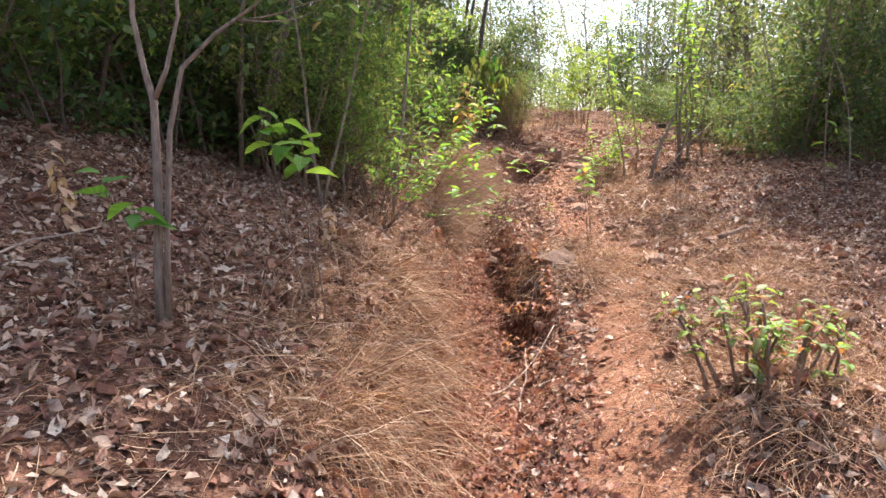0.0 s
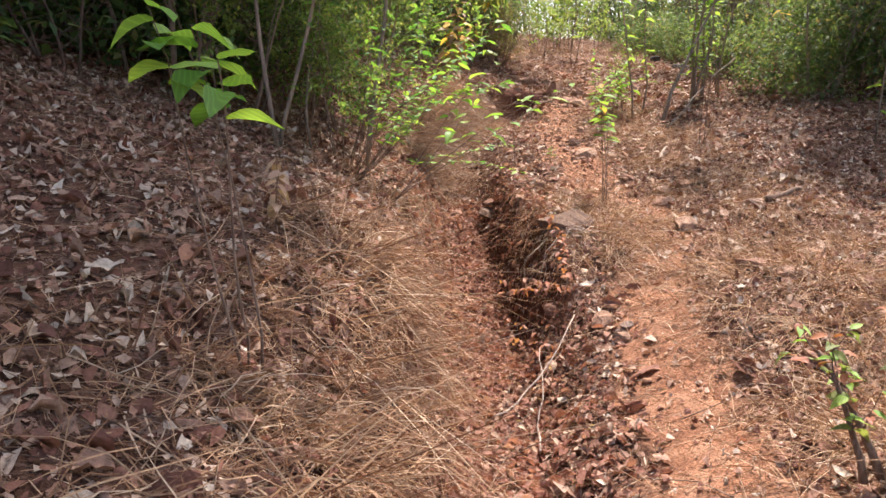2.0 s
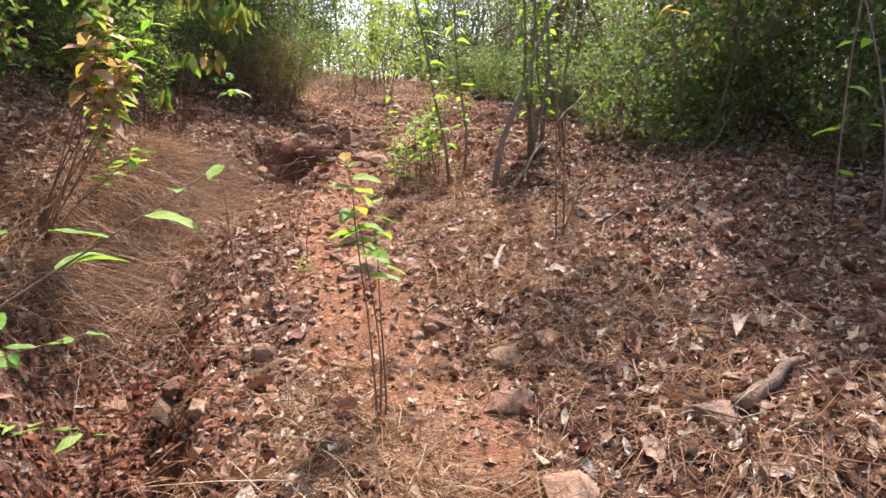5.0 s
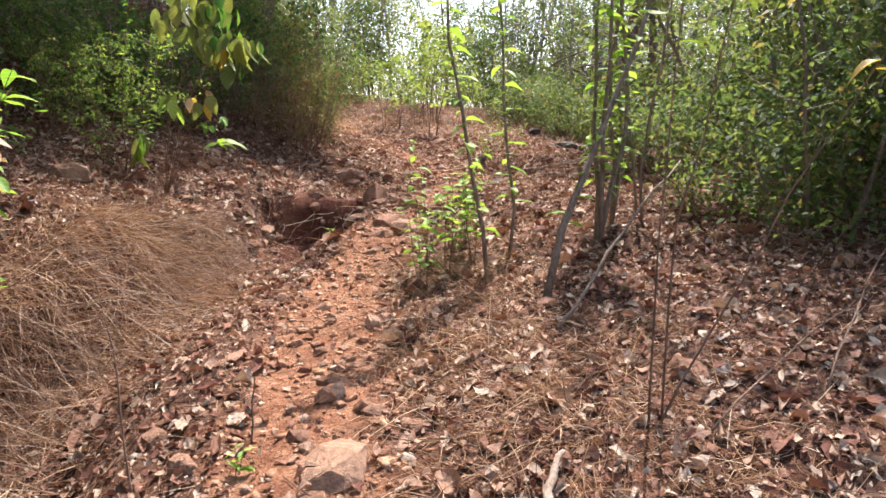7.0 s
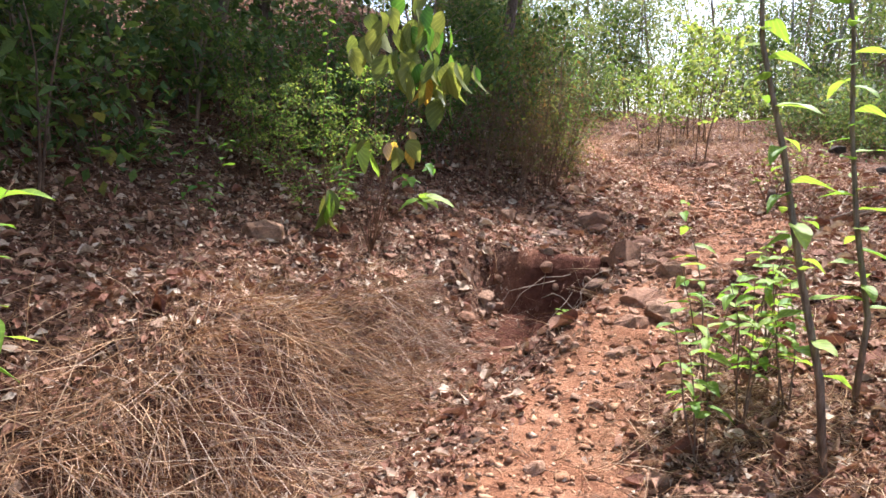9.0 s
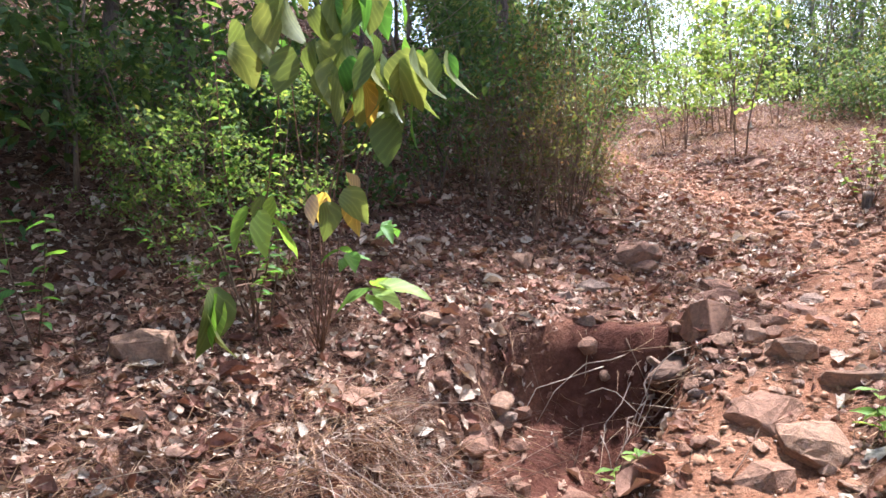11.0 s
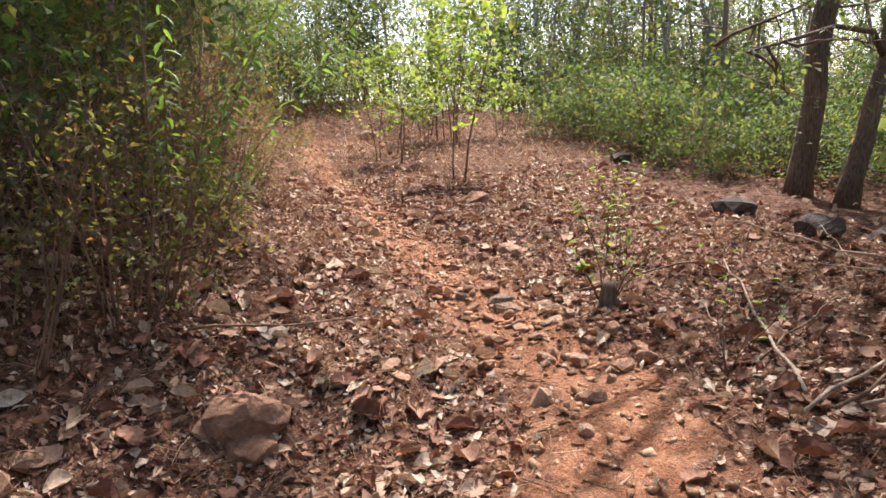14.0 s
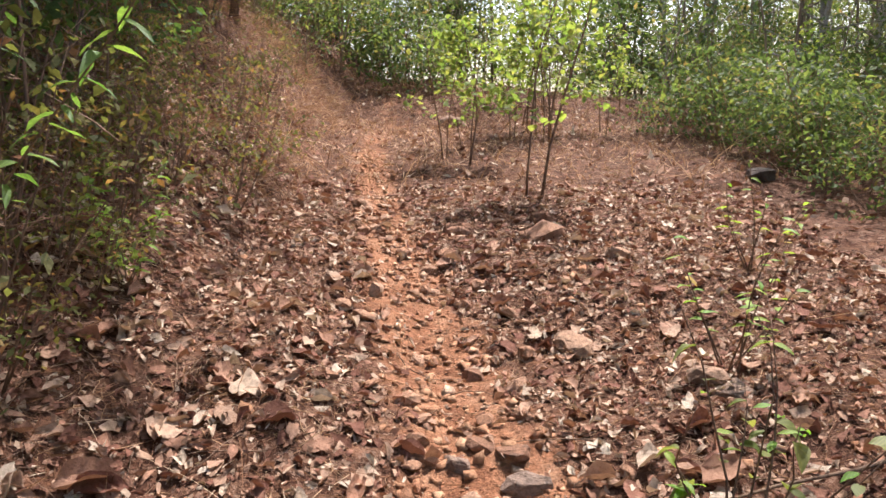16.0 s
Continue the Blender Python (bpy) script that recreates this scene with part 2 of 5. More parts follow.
def leaves(rng, at, along, up, size, curl=0.25, fold=0.25, width=1.0, small=False, litter=False, jag=0.03):
    """Many leaves: stalk points, directions, rough normals and lengths."""
    flat, faces = (SMALL_FLAT, SMALL_FACES) if small else (LITTER_FLAT, LITTER_FACES) if litter else (LEAF_FLAT, LEAF_FACES)
    n = len(at)
    along = along / (np.linalg.norm(along, axis=1, keepdims=True) + 1e-9)
    side = np.cross(along, up)
    side /= np.linalg.norm(side, axis=1, keepdims=True) + 1e-9
    nor = np.cross(side, along)
    size, curl, fold = (np.broadcast_to(np.asarray(v, float), n) for v in (size, curl, fold))
    wide = width * rng.uniform(0.8, 1.25, n)
    f = flat[None] + rng.normal(0, jag, (n, *flat.shape))
    x, y = f[..., 0] * wide[:, None], f[..., 1]
    z = fold[:, None] * np.abs(x) * (1.7 if litter else 1.0) - curl[:, None] * (y - 0.5 * litter) ** 2 * (1.8 if litter else 1.0)
    if litter:
        z += rng.normal(0, 1.0, n)[:, None] * x * (y - 0.5) + rng.normal(0, 0.5, n)[:, None] * (y - 0.3) ** 3
        x = x * (1 - 0.45 * np.minimum(np.abs(fold), 1.0))[:, None]
    z += rng.normal(0, jag, z.shape)
    v = at[:, None] + size[:, None, None] * (x[..., None] * side[:, None] + y[..., None] * along[:, None] + z[..., None] * nor[:, None])
    loops = np.concatenate([np.array(q) for q in faces])
    sizes = np.array([len(q) for q in faces])
    return v.reshape(-1, 3), (np.arange(n)[:, None] * len(flat) + loops[None]).ravel(), np.tile(sizes, n)


def crumpled(rng, at, along, up, size):
    """Large dead leaves: five columns and seven rows, cupped, waved along the rim and rolled at the tip."""
    n = len(at)
    along = along / (np.linalg.norm(along, axis=1, keepdims=True) + 1e-9)
    side = np.cross(along, up)
    side /= np.linalg.norm(side, axis=1, keepdims=True) + 1e-9
    nor = np.cross(side, along)
    u, k = (m.ravel() for m in np.meshgrid(np.linspace(0, 1, 7), np.linspace(-1, 1, 5), indexing="ij"))
    w = (0.30 * np.sin(np.pi * np.clip(u * 0.95 + 0.03, 0, 1) ** 0.85) ** 0.8)[None] * rng.uniform(0.75, 1.25, n)[:, None]
    draw = lambda lo, hi: rng.uniform(lo, hi, n)[:, None]
    rim = 1 + 0.14 * np.sin(draw(6, 12) * u + draw(0, 6.3)) * np.abs(k) + rng.normal(0, 0.05, (n, len(u)))
    x = k * w * rim * (1 - draw(0, 0.3) * np.abs(k))
    z = draw(-0.2, 1.3) * w * k * k + draw(-0.5, 0.6) * (u - 0.5) ** 2 + 0.05 * np.abs(k) * np.sin(draw(7, 14) * u + draw(0, 6.3) + 2 * k)
    z += draw(-0.5, 0.5) * x * (u - 0.5) + rng.normal(0, 0.028, (n, len(u)))
    y = u + draw(-0.1, 0.1) * k * k + draw(-0.25, 0.25) * x
    v = at[:, None] + size[:, None, None] * (x[..., None] * side[:, None] + y[..., None] * along[:, None] + z[..., None] * nor[:, None])
    i, j = np.meshgrid(np.arange(6), np.arange(4), indexing="ij")
    q = np.stack([i * 5 + j, i * 5 + j + 1, i * 5 + j + 6, i * 5 + j + 5], -1).ravel()
    return v.reshape(-1, 3), (np.arange(n)[:, None] * 35 + q[None]).ravel(), np.full(n * 24, 4)


def around(rng, n, flat=1.0):
    v = rng.normal(0, 1, (n, 3)) * (1, 1, flat)
    return v / (np.linalg.norm(v, axis=1, keepdims=True) + 1e-9)


# ---- the lie of the land: stations along the valley of the trail ----
ST_Y = [-5.58, 2.79, 3.72, 4.84, 5.77, 6.7, 7.44, 8.56, 9.49, 10.7, 11.62, 13.02, 14.14, 14.93, 15.15, 16.74, 18.14, 19.53, 21.39, 24.18, 27.9, 33.48]
LIP_X = [-0.65, -0.42, -0.33, -0.28, -0.28, -0.28, -0.19, -0.05, -0.12, 0.0, 0.42, 0.76, 0.93, 1.3, 1.38, 1.86, 2.42, 2.51, 2.5, 2.4, 2.2, 2.1]
LIP_Z = [-0.19, 0.28, 0.35, 0.58, 0.61, 0.58, 0.54, 0.54, 0.7, 1.16, 1.32, 1.32, 1.47, 1.6, 1.61, 1.72, 2.06, 2.31, 2.44, 2.72, 3.21, 3.81]
GUL_X = [0.09, 0.19, 0.28, 0.42, 0.56, 0.6, 0.56, 0.56, 0.6, 0.5, 1.02, 1.3, 1.9, 2.2, 2.4, 3.26, 3.26, 3.07, 2.88, 2.75, 2.55, 2.45]
GUL_Z = [-0.56, -0.36, -0.40, -0.47, -0.56, -0.62, -0.48, -0.26, 0.05, 0.56, 0.74, 0.84, 0.9, 0.98, 1.46, 1.56, 1.93, 2.19, 2.33, 2.6, 3.14, 3.77]
MID_X = [0.47, 0.56, 0.7, 0.93, 1.12, 1.07, 1.07, 0.98, 1.07, 1.3, 1.44, 1.72, 2.42, 2.74, 2.85, 3.67, 3.63, 3.44, 3.35, 3.05, 2.8, 2.75]
MID_Z = [-0.56, -0.33, -0.24, -0.23, -0.14, 0.26, 0.37, 0.39, 0.56, 0.82, 0.87, 0.93, 1.32, 1.47, 1.54, 1.54, 1.84, 2.05, 2.27, 2.56, 3.12, 3.72]
PATH_X = [0.84, 0.88, 1.07, 1.35, 1.53, 1.95, 2.05, 1.86, 1.91, 1.95, 1.95, 2.46, 2.84, 3.26, 3.43, 4.05, 4, 4.05, 3.81, 3.44, 3.1, 3.1]
PATH_Z = [-0.56, -0.28, -0.16, -0.12, -0.04, 0.19, 0.33, 0.47, 0.73, 0.81, 0.87, 1.09, 1.32, 1.51, 1.55, 1.62, 1.73, 1.89, 2.19, 2.53, 3.07, 3.72]
SIDE_Z = [-0.19, 0.23, 0.23, 0.39, 0.51, 0.61, 0.7, 0.86, 1.02, 1.16, 1.28, 1.53, 1.69, 1.79, 1.82, 1.93, 2, 2.09, 2.28, 2.56, 3.02, 3.72]
BANK = [0.3, 0.3, 0.3, 0.34, 0.38, 0.4, 0.42, 0.42, 0.38, 0.36, 0.34, 0.34, 0.3, 0.3, 0.34, 0.36, 0.4, 0.6, 0.75, 1.2, 1.5, 1.2]
HILL = [0.12, 0.12, 0.12, 0.13, 0.14, 0.15, 0.15, 0.14, 0.13, 0.12, 0.12, 0.1, 0.08, 0.05, 0.03, 0.02, 0.0, -0.01, -0.01, 0, 0, 0]
MOUNDS = ((1.65, 3.2, 0.38, 0.52), (-0.5, 4.4, 0.12, 0.45), (2.3, 5.25, 0.27, 0.55), (-1.2, 3.05, 0.12, 0.55), (1.35, 7.05, 0.06, 0.33), (2.4, 16.9, -0.08, 0.45), (2.12, 14.45, -0.18, 0.33), (0.25, 12.15, 0.2, 0.45), (3.2, 7.15, 0.13, 0.4), (3.3, 31.0, -0.25, 1.8), (0.75, 14.5, -0.14, 0.35))


def lie(x, y):
    """The height of the land, before its small unevenness."""
    yy = np.clip(y, ST_Y[0], ST_Y[-1])
    c = [np.interp(yy, ST_Y, col) for col in (LIP_X, LIP_Z, GUL_X, GUL_Z, MID_X, MID_Z, PATH_X, PATH_Z, SIDE_Z, BANK, HILL)]
    lx, lz, gx, gz, mx, mz, px, pz, sz, bank, hill = c
    near_cut, far_cut = np.interp(yy, [12.4, 13.3, 14.85, 15.2], [0.24, 0.42, 0.5, 0.24]), np.interp(yy, [12.4, 13.3, 14.85, 15.2], [0.14, 0.26, 0.32, 0.14])
    xs = [lx, np.maximum(gx - near_cut, lx + 0.1), np.minimum(gx + far_cut, mx - 0.1), mx, px, px + 2.5]
    zs = [lz, gz, gz, mz, pz, sz]
    left = np.maximum(lx - x, 0)
    z = lz + bank * np.minimum(left, 1.3) + np.minimum(bank, 0.36) * np.maximum(left - 1.3, 0) + 0.10 * np.maximum(left - 2.0, 0) - 0.2 * np.maximum(left - 9, 0) - 0.35 * np.maximum(left - 40, 0)
    for n in range(5):
        u = (x - xs[n]) / (xs[n + 1] - xs[n])
        s = np.clip(u, 0, 1)
        s = 0.45 * s + 0.55 * s * s * (3 - 2 * s)
        z = np.where(u > 0, zs[n] + (zs[n + 1] - zs[n]) * s, z)
    right = np.maximum(x - px - 2.5, 0)
    z = np.where(right > 0, sz + hill * right - (hill + 0.04) * np.maximum(right - 8, 0), z)
    for cx, cy, h, r in MOUNDS:
        z = z + h * np.exp(-((x - cx) ** 2 + (y - cy) ** 2) / (2 * r * r))
    z = z + 0.13 * np.clip(y - 31.5, 0, 7) * np.interp(x, [5, 13], [1, 0])
    far = np.maximum(y - 36, 0)
    z = z + 0.05 * np.minimum(far, 8) - 0.02 * np.maximum(far - 30, 0)
    back = np.maximum(-6 - y, 0)
    return np.maximum(z - 0.05 * np.minimum(back, 40), -14.0)


TREAD_Y = [-5.6, 2.8, 3.7, 4.8, 5.8, 6.7, 7.4, 8.6, 9.5, 10.7, 11.6, 12.7, 14.1, 15.2, 16.5, 17.3, 18.0, 18.9, 20.4, 22.7, 26.8, 33.5]
TREAD_X = [0.84, 0.88, 1.07, 1.35, 1.53, 1.9, 2.0, 1.88, 1.9, 2.0, 2.1, 2.35, 2.85, 3.75, 4.3, 4.38, 4.28, 4.12, 3.86, 3.5, 3.1, 3.1]


def trodden(x, y):
    """How bare the trail is trodden: 1 on its middle, 0 off it."""
    px, w = np.interp(y, TREAD_Y, TREAD_X), np.interp(y, [3, 6, 8, 9.5, 11, 14, 16, 18, 20, 24], [0.27, 0.29, 0.30, 0.38, 0.4, 0.36, 0.46, 0.34, 0.28, 0.22])
    return np.clip(1.25 - np.abs(x - px) / (w * 1.25), 0, 1) * np.interp(y, [24, 30], [1, 0.3])


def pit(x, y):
    """The raw cut of the gully head, also darkened for its shade: 1 inside it, 0 off it."""
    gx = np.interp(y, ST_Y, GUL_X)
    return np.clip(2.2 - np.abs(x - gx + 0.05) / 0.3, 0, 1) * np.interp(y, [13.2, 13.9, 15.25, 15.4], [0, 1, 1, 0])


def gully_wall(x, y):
    """The raw walls of the gully, darkened for shade too, below the rock slab and under the grassy bank."""
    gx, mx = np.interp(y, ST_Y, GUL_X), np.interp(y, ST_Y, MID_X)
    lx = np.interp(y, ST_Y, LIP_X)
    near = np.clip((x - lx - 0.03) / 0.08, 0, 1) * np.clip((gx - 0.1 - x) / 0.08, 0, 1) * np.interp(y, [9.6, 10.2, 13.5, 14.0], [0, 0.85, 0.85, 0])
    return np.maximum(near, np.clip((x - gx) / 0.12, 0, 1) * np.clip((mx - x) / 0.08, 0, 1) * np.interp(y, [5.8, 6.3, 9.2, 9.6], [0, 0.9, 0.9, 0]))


# ---- ground ----
def spread(lo, hi, step, out_lo, out_hi):
    mid = list(np.arange(lo, hi, step))
    right, left, d = [mid[-1]], [mid[0]], step
    while right[-1] < out_hi:
        d *= 1.13
        right.append(right[-1] + d)
    d = step
    while left[-1] > out_lo:
        d *= 1.13
        left.append(left[-1] - d)
    return np.array(left[:0:-1] + mid + right[1:])


GX, GY = spread(-2.4, 6.6, 0.066, -300, 300), spread(2.4, 22.0, 0.066, -250, 400)


def build_ground():
    xx, yy = np.meshgrid(GX, GY)
    z = lie(xx, yy)
    near = (np.abs(xx) < 40) & (yy > -10) & (yy < 60)
    rough = np.zeros_like(z)
    bare = np.maximum(trodden(xx, yy), pit(xx, yy))
    for i, j in zip(*np.nonzero(near)):
        p = Vector((xx[i, j], yy[i, j], 0))
        rough[i, j] = 0.055 * noise.noise(p * 1.3) + 0.028 * noise.noise(p * 3.7) + 0.016 * noise.noise(p * 9.0) * (1.3 - 0.6 * bare[i, j])
    z = z + rough
    h, w = z.shape
    i, j = np.meshgrid(np.arange(h - 1), np.arange(w - 1), indexing="ij")
    q = np.stack([i * w + j, i * w + j + 1, (i + 1) * w + j + 1, (i + 1) * w + j], -1).reshape(-1)
    me = mesh_of("ground", np.stack([xx, yy, z], -1).reshape(-1, 3), q, np.full((h - 1) * (w - 1), 4), SOIL, smooth=True)
    at = me.attributes.new("trodden", "FLOAT", "POINT")
    at.data.foreach_set("value", bare.ravel().astype(np.float32))
    # Gully head and walls take the red soil colour with shade painted in.
    at = me.attributes.new("shaded_cut", "FLOAT", "POINT")
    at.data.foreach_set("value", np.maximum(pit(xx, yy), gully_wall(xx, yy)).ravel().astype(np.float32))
    ob = tagged(new("ground", me), "sloping red laterite soil with a worn footpath and an eroded gully", "ground", kind="structure")
    return ob, z


ground, GZ = build_ground()


def rest(x, y):
    """The height of the ground as built."""
    x, y = np.asarray(x, float), np.asarray(y, float)
    i, j = np.clip(np.searchsorted(GY, y) - 1, 0, len(GY) - 2), np.clip(np.searchsorted(GX, x) - 1, 0, len(GX) - 2)
    u, v = (x - GX[j]) / (GX[j + 1] - GX[j]), (y - GY[i]) / (GY[i + 1] - GY[i])
    return (GZ[i, j] * (1 - u) + GZ[i, j + 1] * u) * (1 - v) + (GZ[i + 1, j] * (1 - u) + GZ[i + 1, j + 1] * u) * v


def tilt(x, y, e=0.05):
    """The ground's upward normals."""
    n = np.stack([-(rest(x + e, y) - rest(x - e, y)) / (2 * e), -(rest(x, y + e) - rest(x, y - e)) / (2 * e), np.ones_like(x)], -1)
    return n / np.linalg.norm(n, axis=1, keepdims=True)


# ---- plants ----
def grow(rng, base, way, length, radius, bends=7, wander=0.10, lift=0.0):
    """A wandering, tapering stem as rows of (x, y, z, radius)."""
    p, d, rows = np.array(base, float), np.array(way, float), []
    d /= np.linalg.norm(d)
    for n in range(bends):
        u = n / (bends - 1)
        rows.append((*p, radius * (1 - 0.72 * u)))
        d = d + rng.normal(0, wander, 3) + (0, 0, lift)
        d /= np.linalg.norm(d)
        p = p + d * length / (bends - 1)
    return rows


def point_on(line, u):
    line = np.asarray(line)
    k = u * (len(line) - 1)
    n = min(int(k), len(line) - 2)
    return line[n] + (line[n + 1] - line[n]) * (k - n)


def woody(name, label, category, seed, height, stems, radius, limbs, limb_len, first, clumps, per_clump, clump_r, leaf, mat, bark, small=True, lean=0.08, spread_out=0.05, droop=0.3, flat=0.7, width=1.0, twigs=3, toward=None):
    """A tree or shrub: stems, limbs and twigs, and a crown of many leaves in loose clumps along the twigs."""
    rng = np.random.default_rng(seed)
    root = tagged(new(name), label, category)
    trunks, arms, seats = [], [], []
    for s in range(stems):
        a = rng.uniform(0, 6.28) if toward is None else toward
        b = (math.cos(a) * spread_out * (stems > 1), math.sin(a) * spread_out * (stems > 1), -0.08)
        tall = height * (1 if s == 0 else rng.uniform(0.6, 1.0))
        trunk = grow(rng, b, (math.cos(a) * lean, math.sin(a) * lean, 1), tall, radius * rng.uniform(0.75, 1.0), 9, 0.07, 0.03)
        trunks.append(trunk)
        seats.append(trunk[-1][:3])
        for _ in range(limbs):
            u = rng.uniform(first, 0.97)
            q = point_on(trunk, u)
            a = rng.uniform(0, 6.28)
            reach = limb_len * rng.uniform(0.5, 1.1) * (1.15 - 0.6 * u)
            arm = grow(rng, q[:3], (math.cos(a), math.sin(a), rng.uniform(0.15, 0.9)), reach, q[3] * 0.55, 6, 0.16, 0.03)
            arms.append(arm)
            for _ in range(twigs):
                tq = point_on(arm, rng.uniform(0.3, 1.0))
                twig = grow(rng, tq[:3], around(rng, 1, 0.6)[0] + (0, 0, 0.25), reach * rng.uniform(0.25, 0.5), max(tq[3] * 0.5, 0.003), 4, 0.2)
                arms.append(twig)
                seats.append(twig[-1][:3]), seats.append(point_on(twig, 0.5)[:3])
            seats.append(arm[-1][:3])
    for trunk in trunks:
        part("trunk", tube_mesh("trunk", [trunk], bark, 7), root)
    if arms:
        tagged(part("branchwork", tube_mesh("branchwork", arms, bark, 3), root), kind="stuff")
    if per_clump and seats:
        seats = np.array(seats)
        pick = seats[rng.integers(0, len(seats), clumps)]
        c = np.repeat(pick, per_clump, 0) + np.repeat(rng.normal(0, clump_r * 0.5, (clumps, 3)), per_clump, 0)
        c = c + around(rng, len(c)) * (rng.uniform(0, 1, len(c)) ** 0.5 * clump_r)[:, None] * (1, 1, flat)
        c[:, 2] = np.maximum(c[:, 2], 0.05)
        along = around(rng, len(c), 0.5) - (0, 0, droop)
        up = around(rng, len(c)) * 0.6 + (0, 0, 1)
        me = mesh_of("crown", *leaves(rng, c, along, up, leaf * rng.uniform(0.6, 1.3, len(c)), width=width, small=small), mat)
        tagged(part("crown", me, root), kind="stuff")
    return root


def stand(ob, x, y, turn=0.0, size=1.0, sink=0.0):
    """The pose of a thing set upright on the ground."""
    return Matrix.LocRotScale((x, y, float(rest(x, y)) - sink), Euler((0, 0, turn)), (size, size, size))


PLANTS = random.Random(4)


def plant(kinds, x, y, size=1.0):
    """Sets a copy of one of the kinds at a place; the first use of a kind takes the original."""
    ob = PLANTS.choice(kinds)
    m = stand(ob, x, y, PLANTS.uniform(0, 6.28), size * PLANTS.uniform(0.72, 1.22))
    if ob.get("used"):
        return copy_thing(ob, m)
    ob["used"] = True
    ob.matrix_basis = m
    return ob


THICKET = [woody("thicket_tree", "slender multi-stemmed tree with dense fine green leaves", "tree", 20 + n, 5.2, 3, 0.03, 8, 1.7, 0.1, 180, 9, 0.4, 0.105, LEAF_MID, BARK, spread_out=0.25, lean=0.14) for n in range(3)]
SHADE = [woody("shade_tree", "dense dark green tree shading the slope", "tree", 30 + n, 6.0, 2, 0.055, 11, 2.2, 0.22, 240, 11, 0.44, 0.118, LEAF_DEEP, DARK_BARK, spread_out=0.2, lean=0.12) for n in range(3)]
TALL = [woody("tall_tree", "tall thin tree with a sparse hazy green crown", "tree", 40 + n, 8.5, 1, 0.055, 15, 2.1, 0.1, 190, 11, 0.5, 0.14, LEAF_MID, BARK, lean=0.05) for n in range(3)]
SHRUB = [woody("green_shrub", "leafy green shrub with arching thin stems", "shrub", 50 + n, 1.6, 7, 0.010, 4, 0.7, 0.02, 150, 8, 0.25, 0.08, LEAF_MID, TWIG, spread_out=0.2, lean=0.6, twigs=1) for n in range(3)]
DARK_SHRUB = [woody("dark_shrub", "dense shadowed shrub with small dark green leaves", "shrub", 90 + n, 1.9, 5, 0.014, 5, 0.9, 0.08, 130, 8, 0.28, 0.1, LEAF_DEEP, DARK_BARK, spread_out=0.2, lean=0.4, twigs=1) for n in range(3)]
YOUNG = [woody("young_tree", "young tree with pale yellow-green new leaves", "tree", 60 + n, 2.6, 2, 0.018, 7, 0.9, 0.3, 46, 6, 0.2, 0.1, LEAF_PALE, TWIG, small=False, spread_out=0.12, lean=0.12, width=1.3) for n in range(3)]
DRY_BUSH = [woody("dry_bush", "dry twiggy bush with few brownish olive leaves", "shrub", 70 + n, 1.25, 9, 0.008, 4, 0.5, 0.3, 90, 5, 0.12, 0.04, LEAF_DULL, TWIG, spread_out=0.2, lean=0.35, twigs=1) for n in range(3)]
DULL_BUSH = [woody("olive_bush", "twiggy bush with many small yellowish olive leaves", "shrub", 150 + n, 1.7, 8, 0.008, 5, 0.7, 0.1, 170, 7, 0.18, 0.048, LEAF_OCHRE, TWIG, spread_out=0.2, lean=0.4, twigs=2) for n in range(2)]
# Added trees: their crowns hang above the view and only block the sun.
SHADE_CANOPY = [woody("added_shade_tree", "tall dark tree added to shade the ground, its crown out of view", "tree", 100 + n, 9.0, 1, 0.075, 28, 4.6, 0.55, 760, 15, 0.6, 0.19, LEAF_DEEP, DARK_BARK, lean=0.30, toward=0.0) for n in range(2)]
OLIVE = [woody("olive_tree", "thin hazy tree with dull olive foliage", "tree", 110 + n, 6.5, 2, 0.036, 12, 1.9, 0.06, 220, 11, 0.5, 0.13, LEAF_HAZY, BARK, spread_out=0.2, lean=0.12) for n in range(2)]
SPRAY = [woody("arching_bush", "arching bush with sprays of small sunlit yellow-green leaves", "shrub", 120 + n, 2.7, 5, 0.013, 8, 1.1, 0.25, 330, 9, 0.17, 0.062, LEAF_SUNNY, TWIG, spread_out=0.15, lean=0.28, flat=0.45, twigs=3) for n in range(3)]
LOW_SHADE = [woody("shade_tree", "low green tree with branches down to the slope", "tree", 130 + n, 5.2, 3, 0.05, 13, 2.0, 0.05, 300, 10, 0.34, 0.09, LEAF_SUNNY, DARK_BARK, spread_out=0.25, lean=0.2) for n in range(2)]
PALE_TREE = [woody("pale_tree", "tall pale grey tree with bare forking limbs and thin leaves", "tree", 140 + n, 9.5, 2, 0.14, 13, 3.4, 0.2, 90, 9, 0.5, 0.14, LEAF_MID, PALE_BARK, spread_out=0.25, lean=0.22, twigs=4) for n in range(2)]
POLES = [woody("bare_sapling", "thin bare sapling with a few high leaves", "tree", 80 + n, 4.2, 2, 0.022, 6, 0.9, 0.4, 60, 6, 0.25, 0.07, LEAF_MID, BARK, spread_out=0.1, lean=0.1) for n in range(3)]


def scatter(kinds, count, x0, x1, y0, y1, gap, size=1.0, seed=1, keep=lambda x, y: True):
    rng, done, tries = random.Random(seed), [], 0
    while len(done) < count and tries < count * 30:
        tries += 1
        x, y = rng.uniform(x0, x1), rng.uniform(y0, y1)
        if keep(x, y) and all((x - a) ** 2 + (y - b) ** 2 > gap * gap for a, b in done):
            done.append((x, y))
            plant(kinds, x, y, size)


def lip(y):
    return float(np.interp(y, ST_Y, LIP_X))


def trail(y):
    return float(np.interp(y, ST_Y, PATH_X))


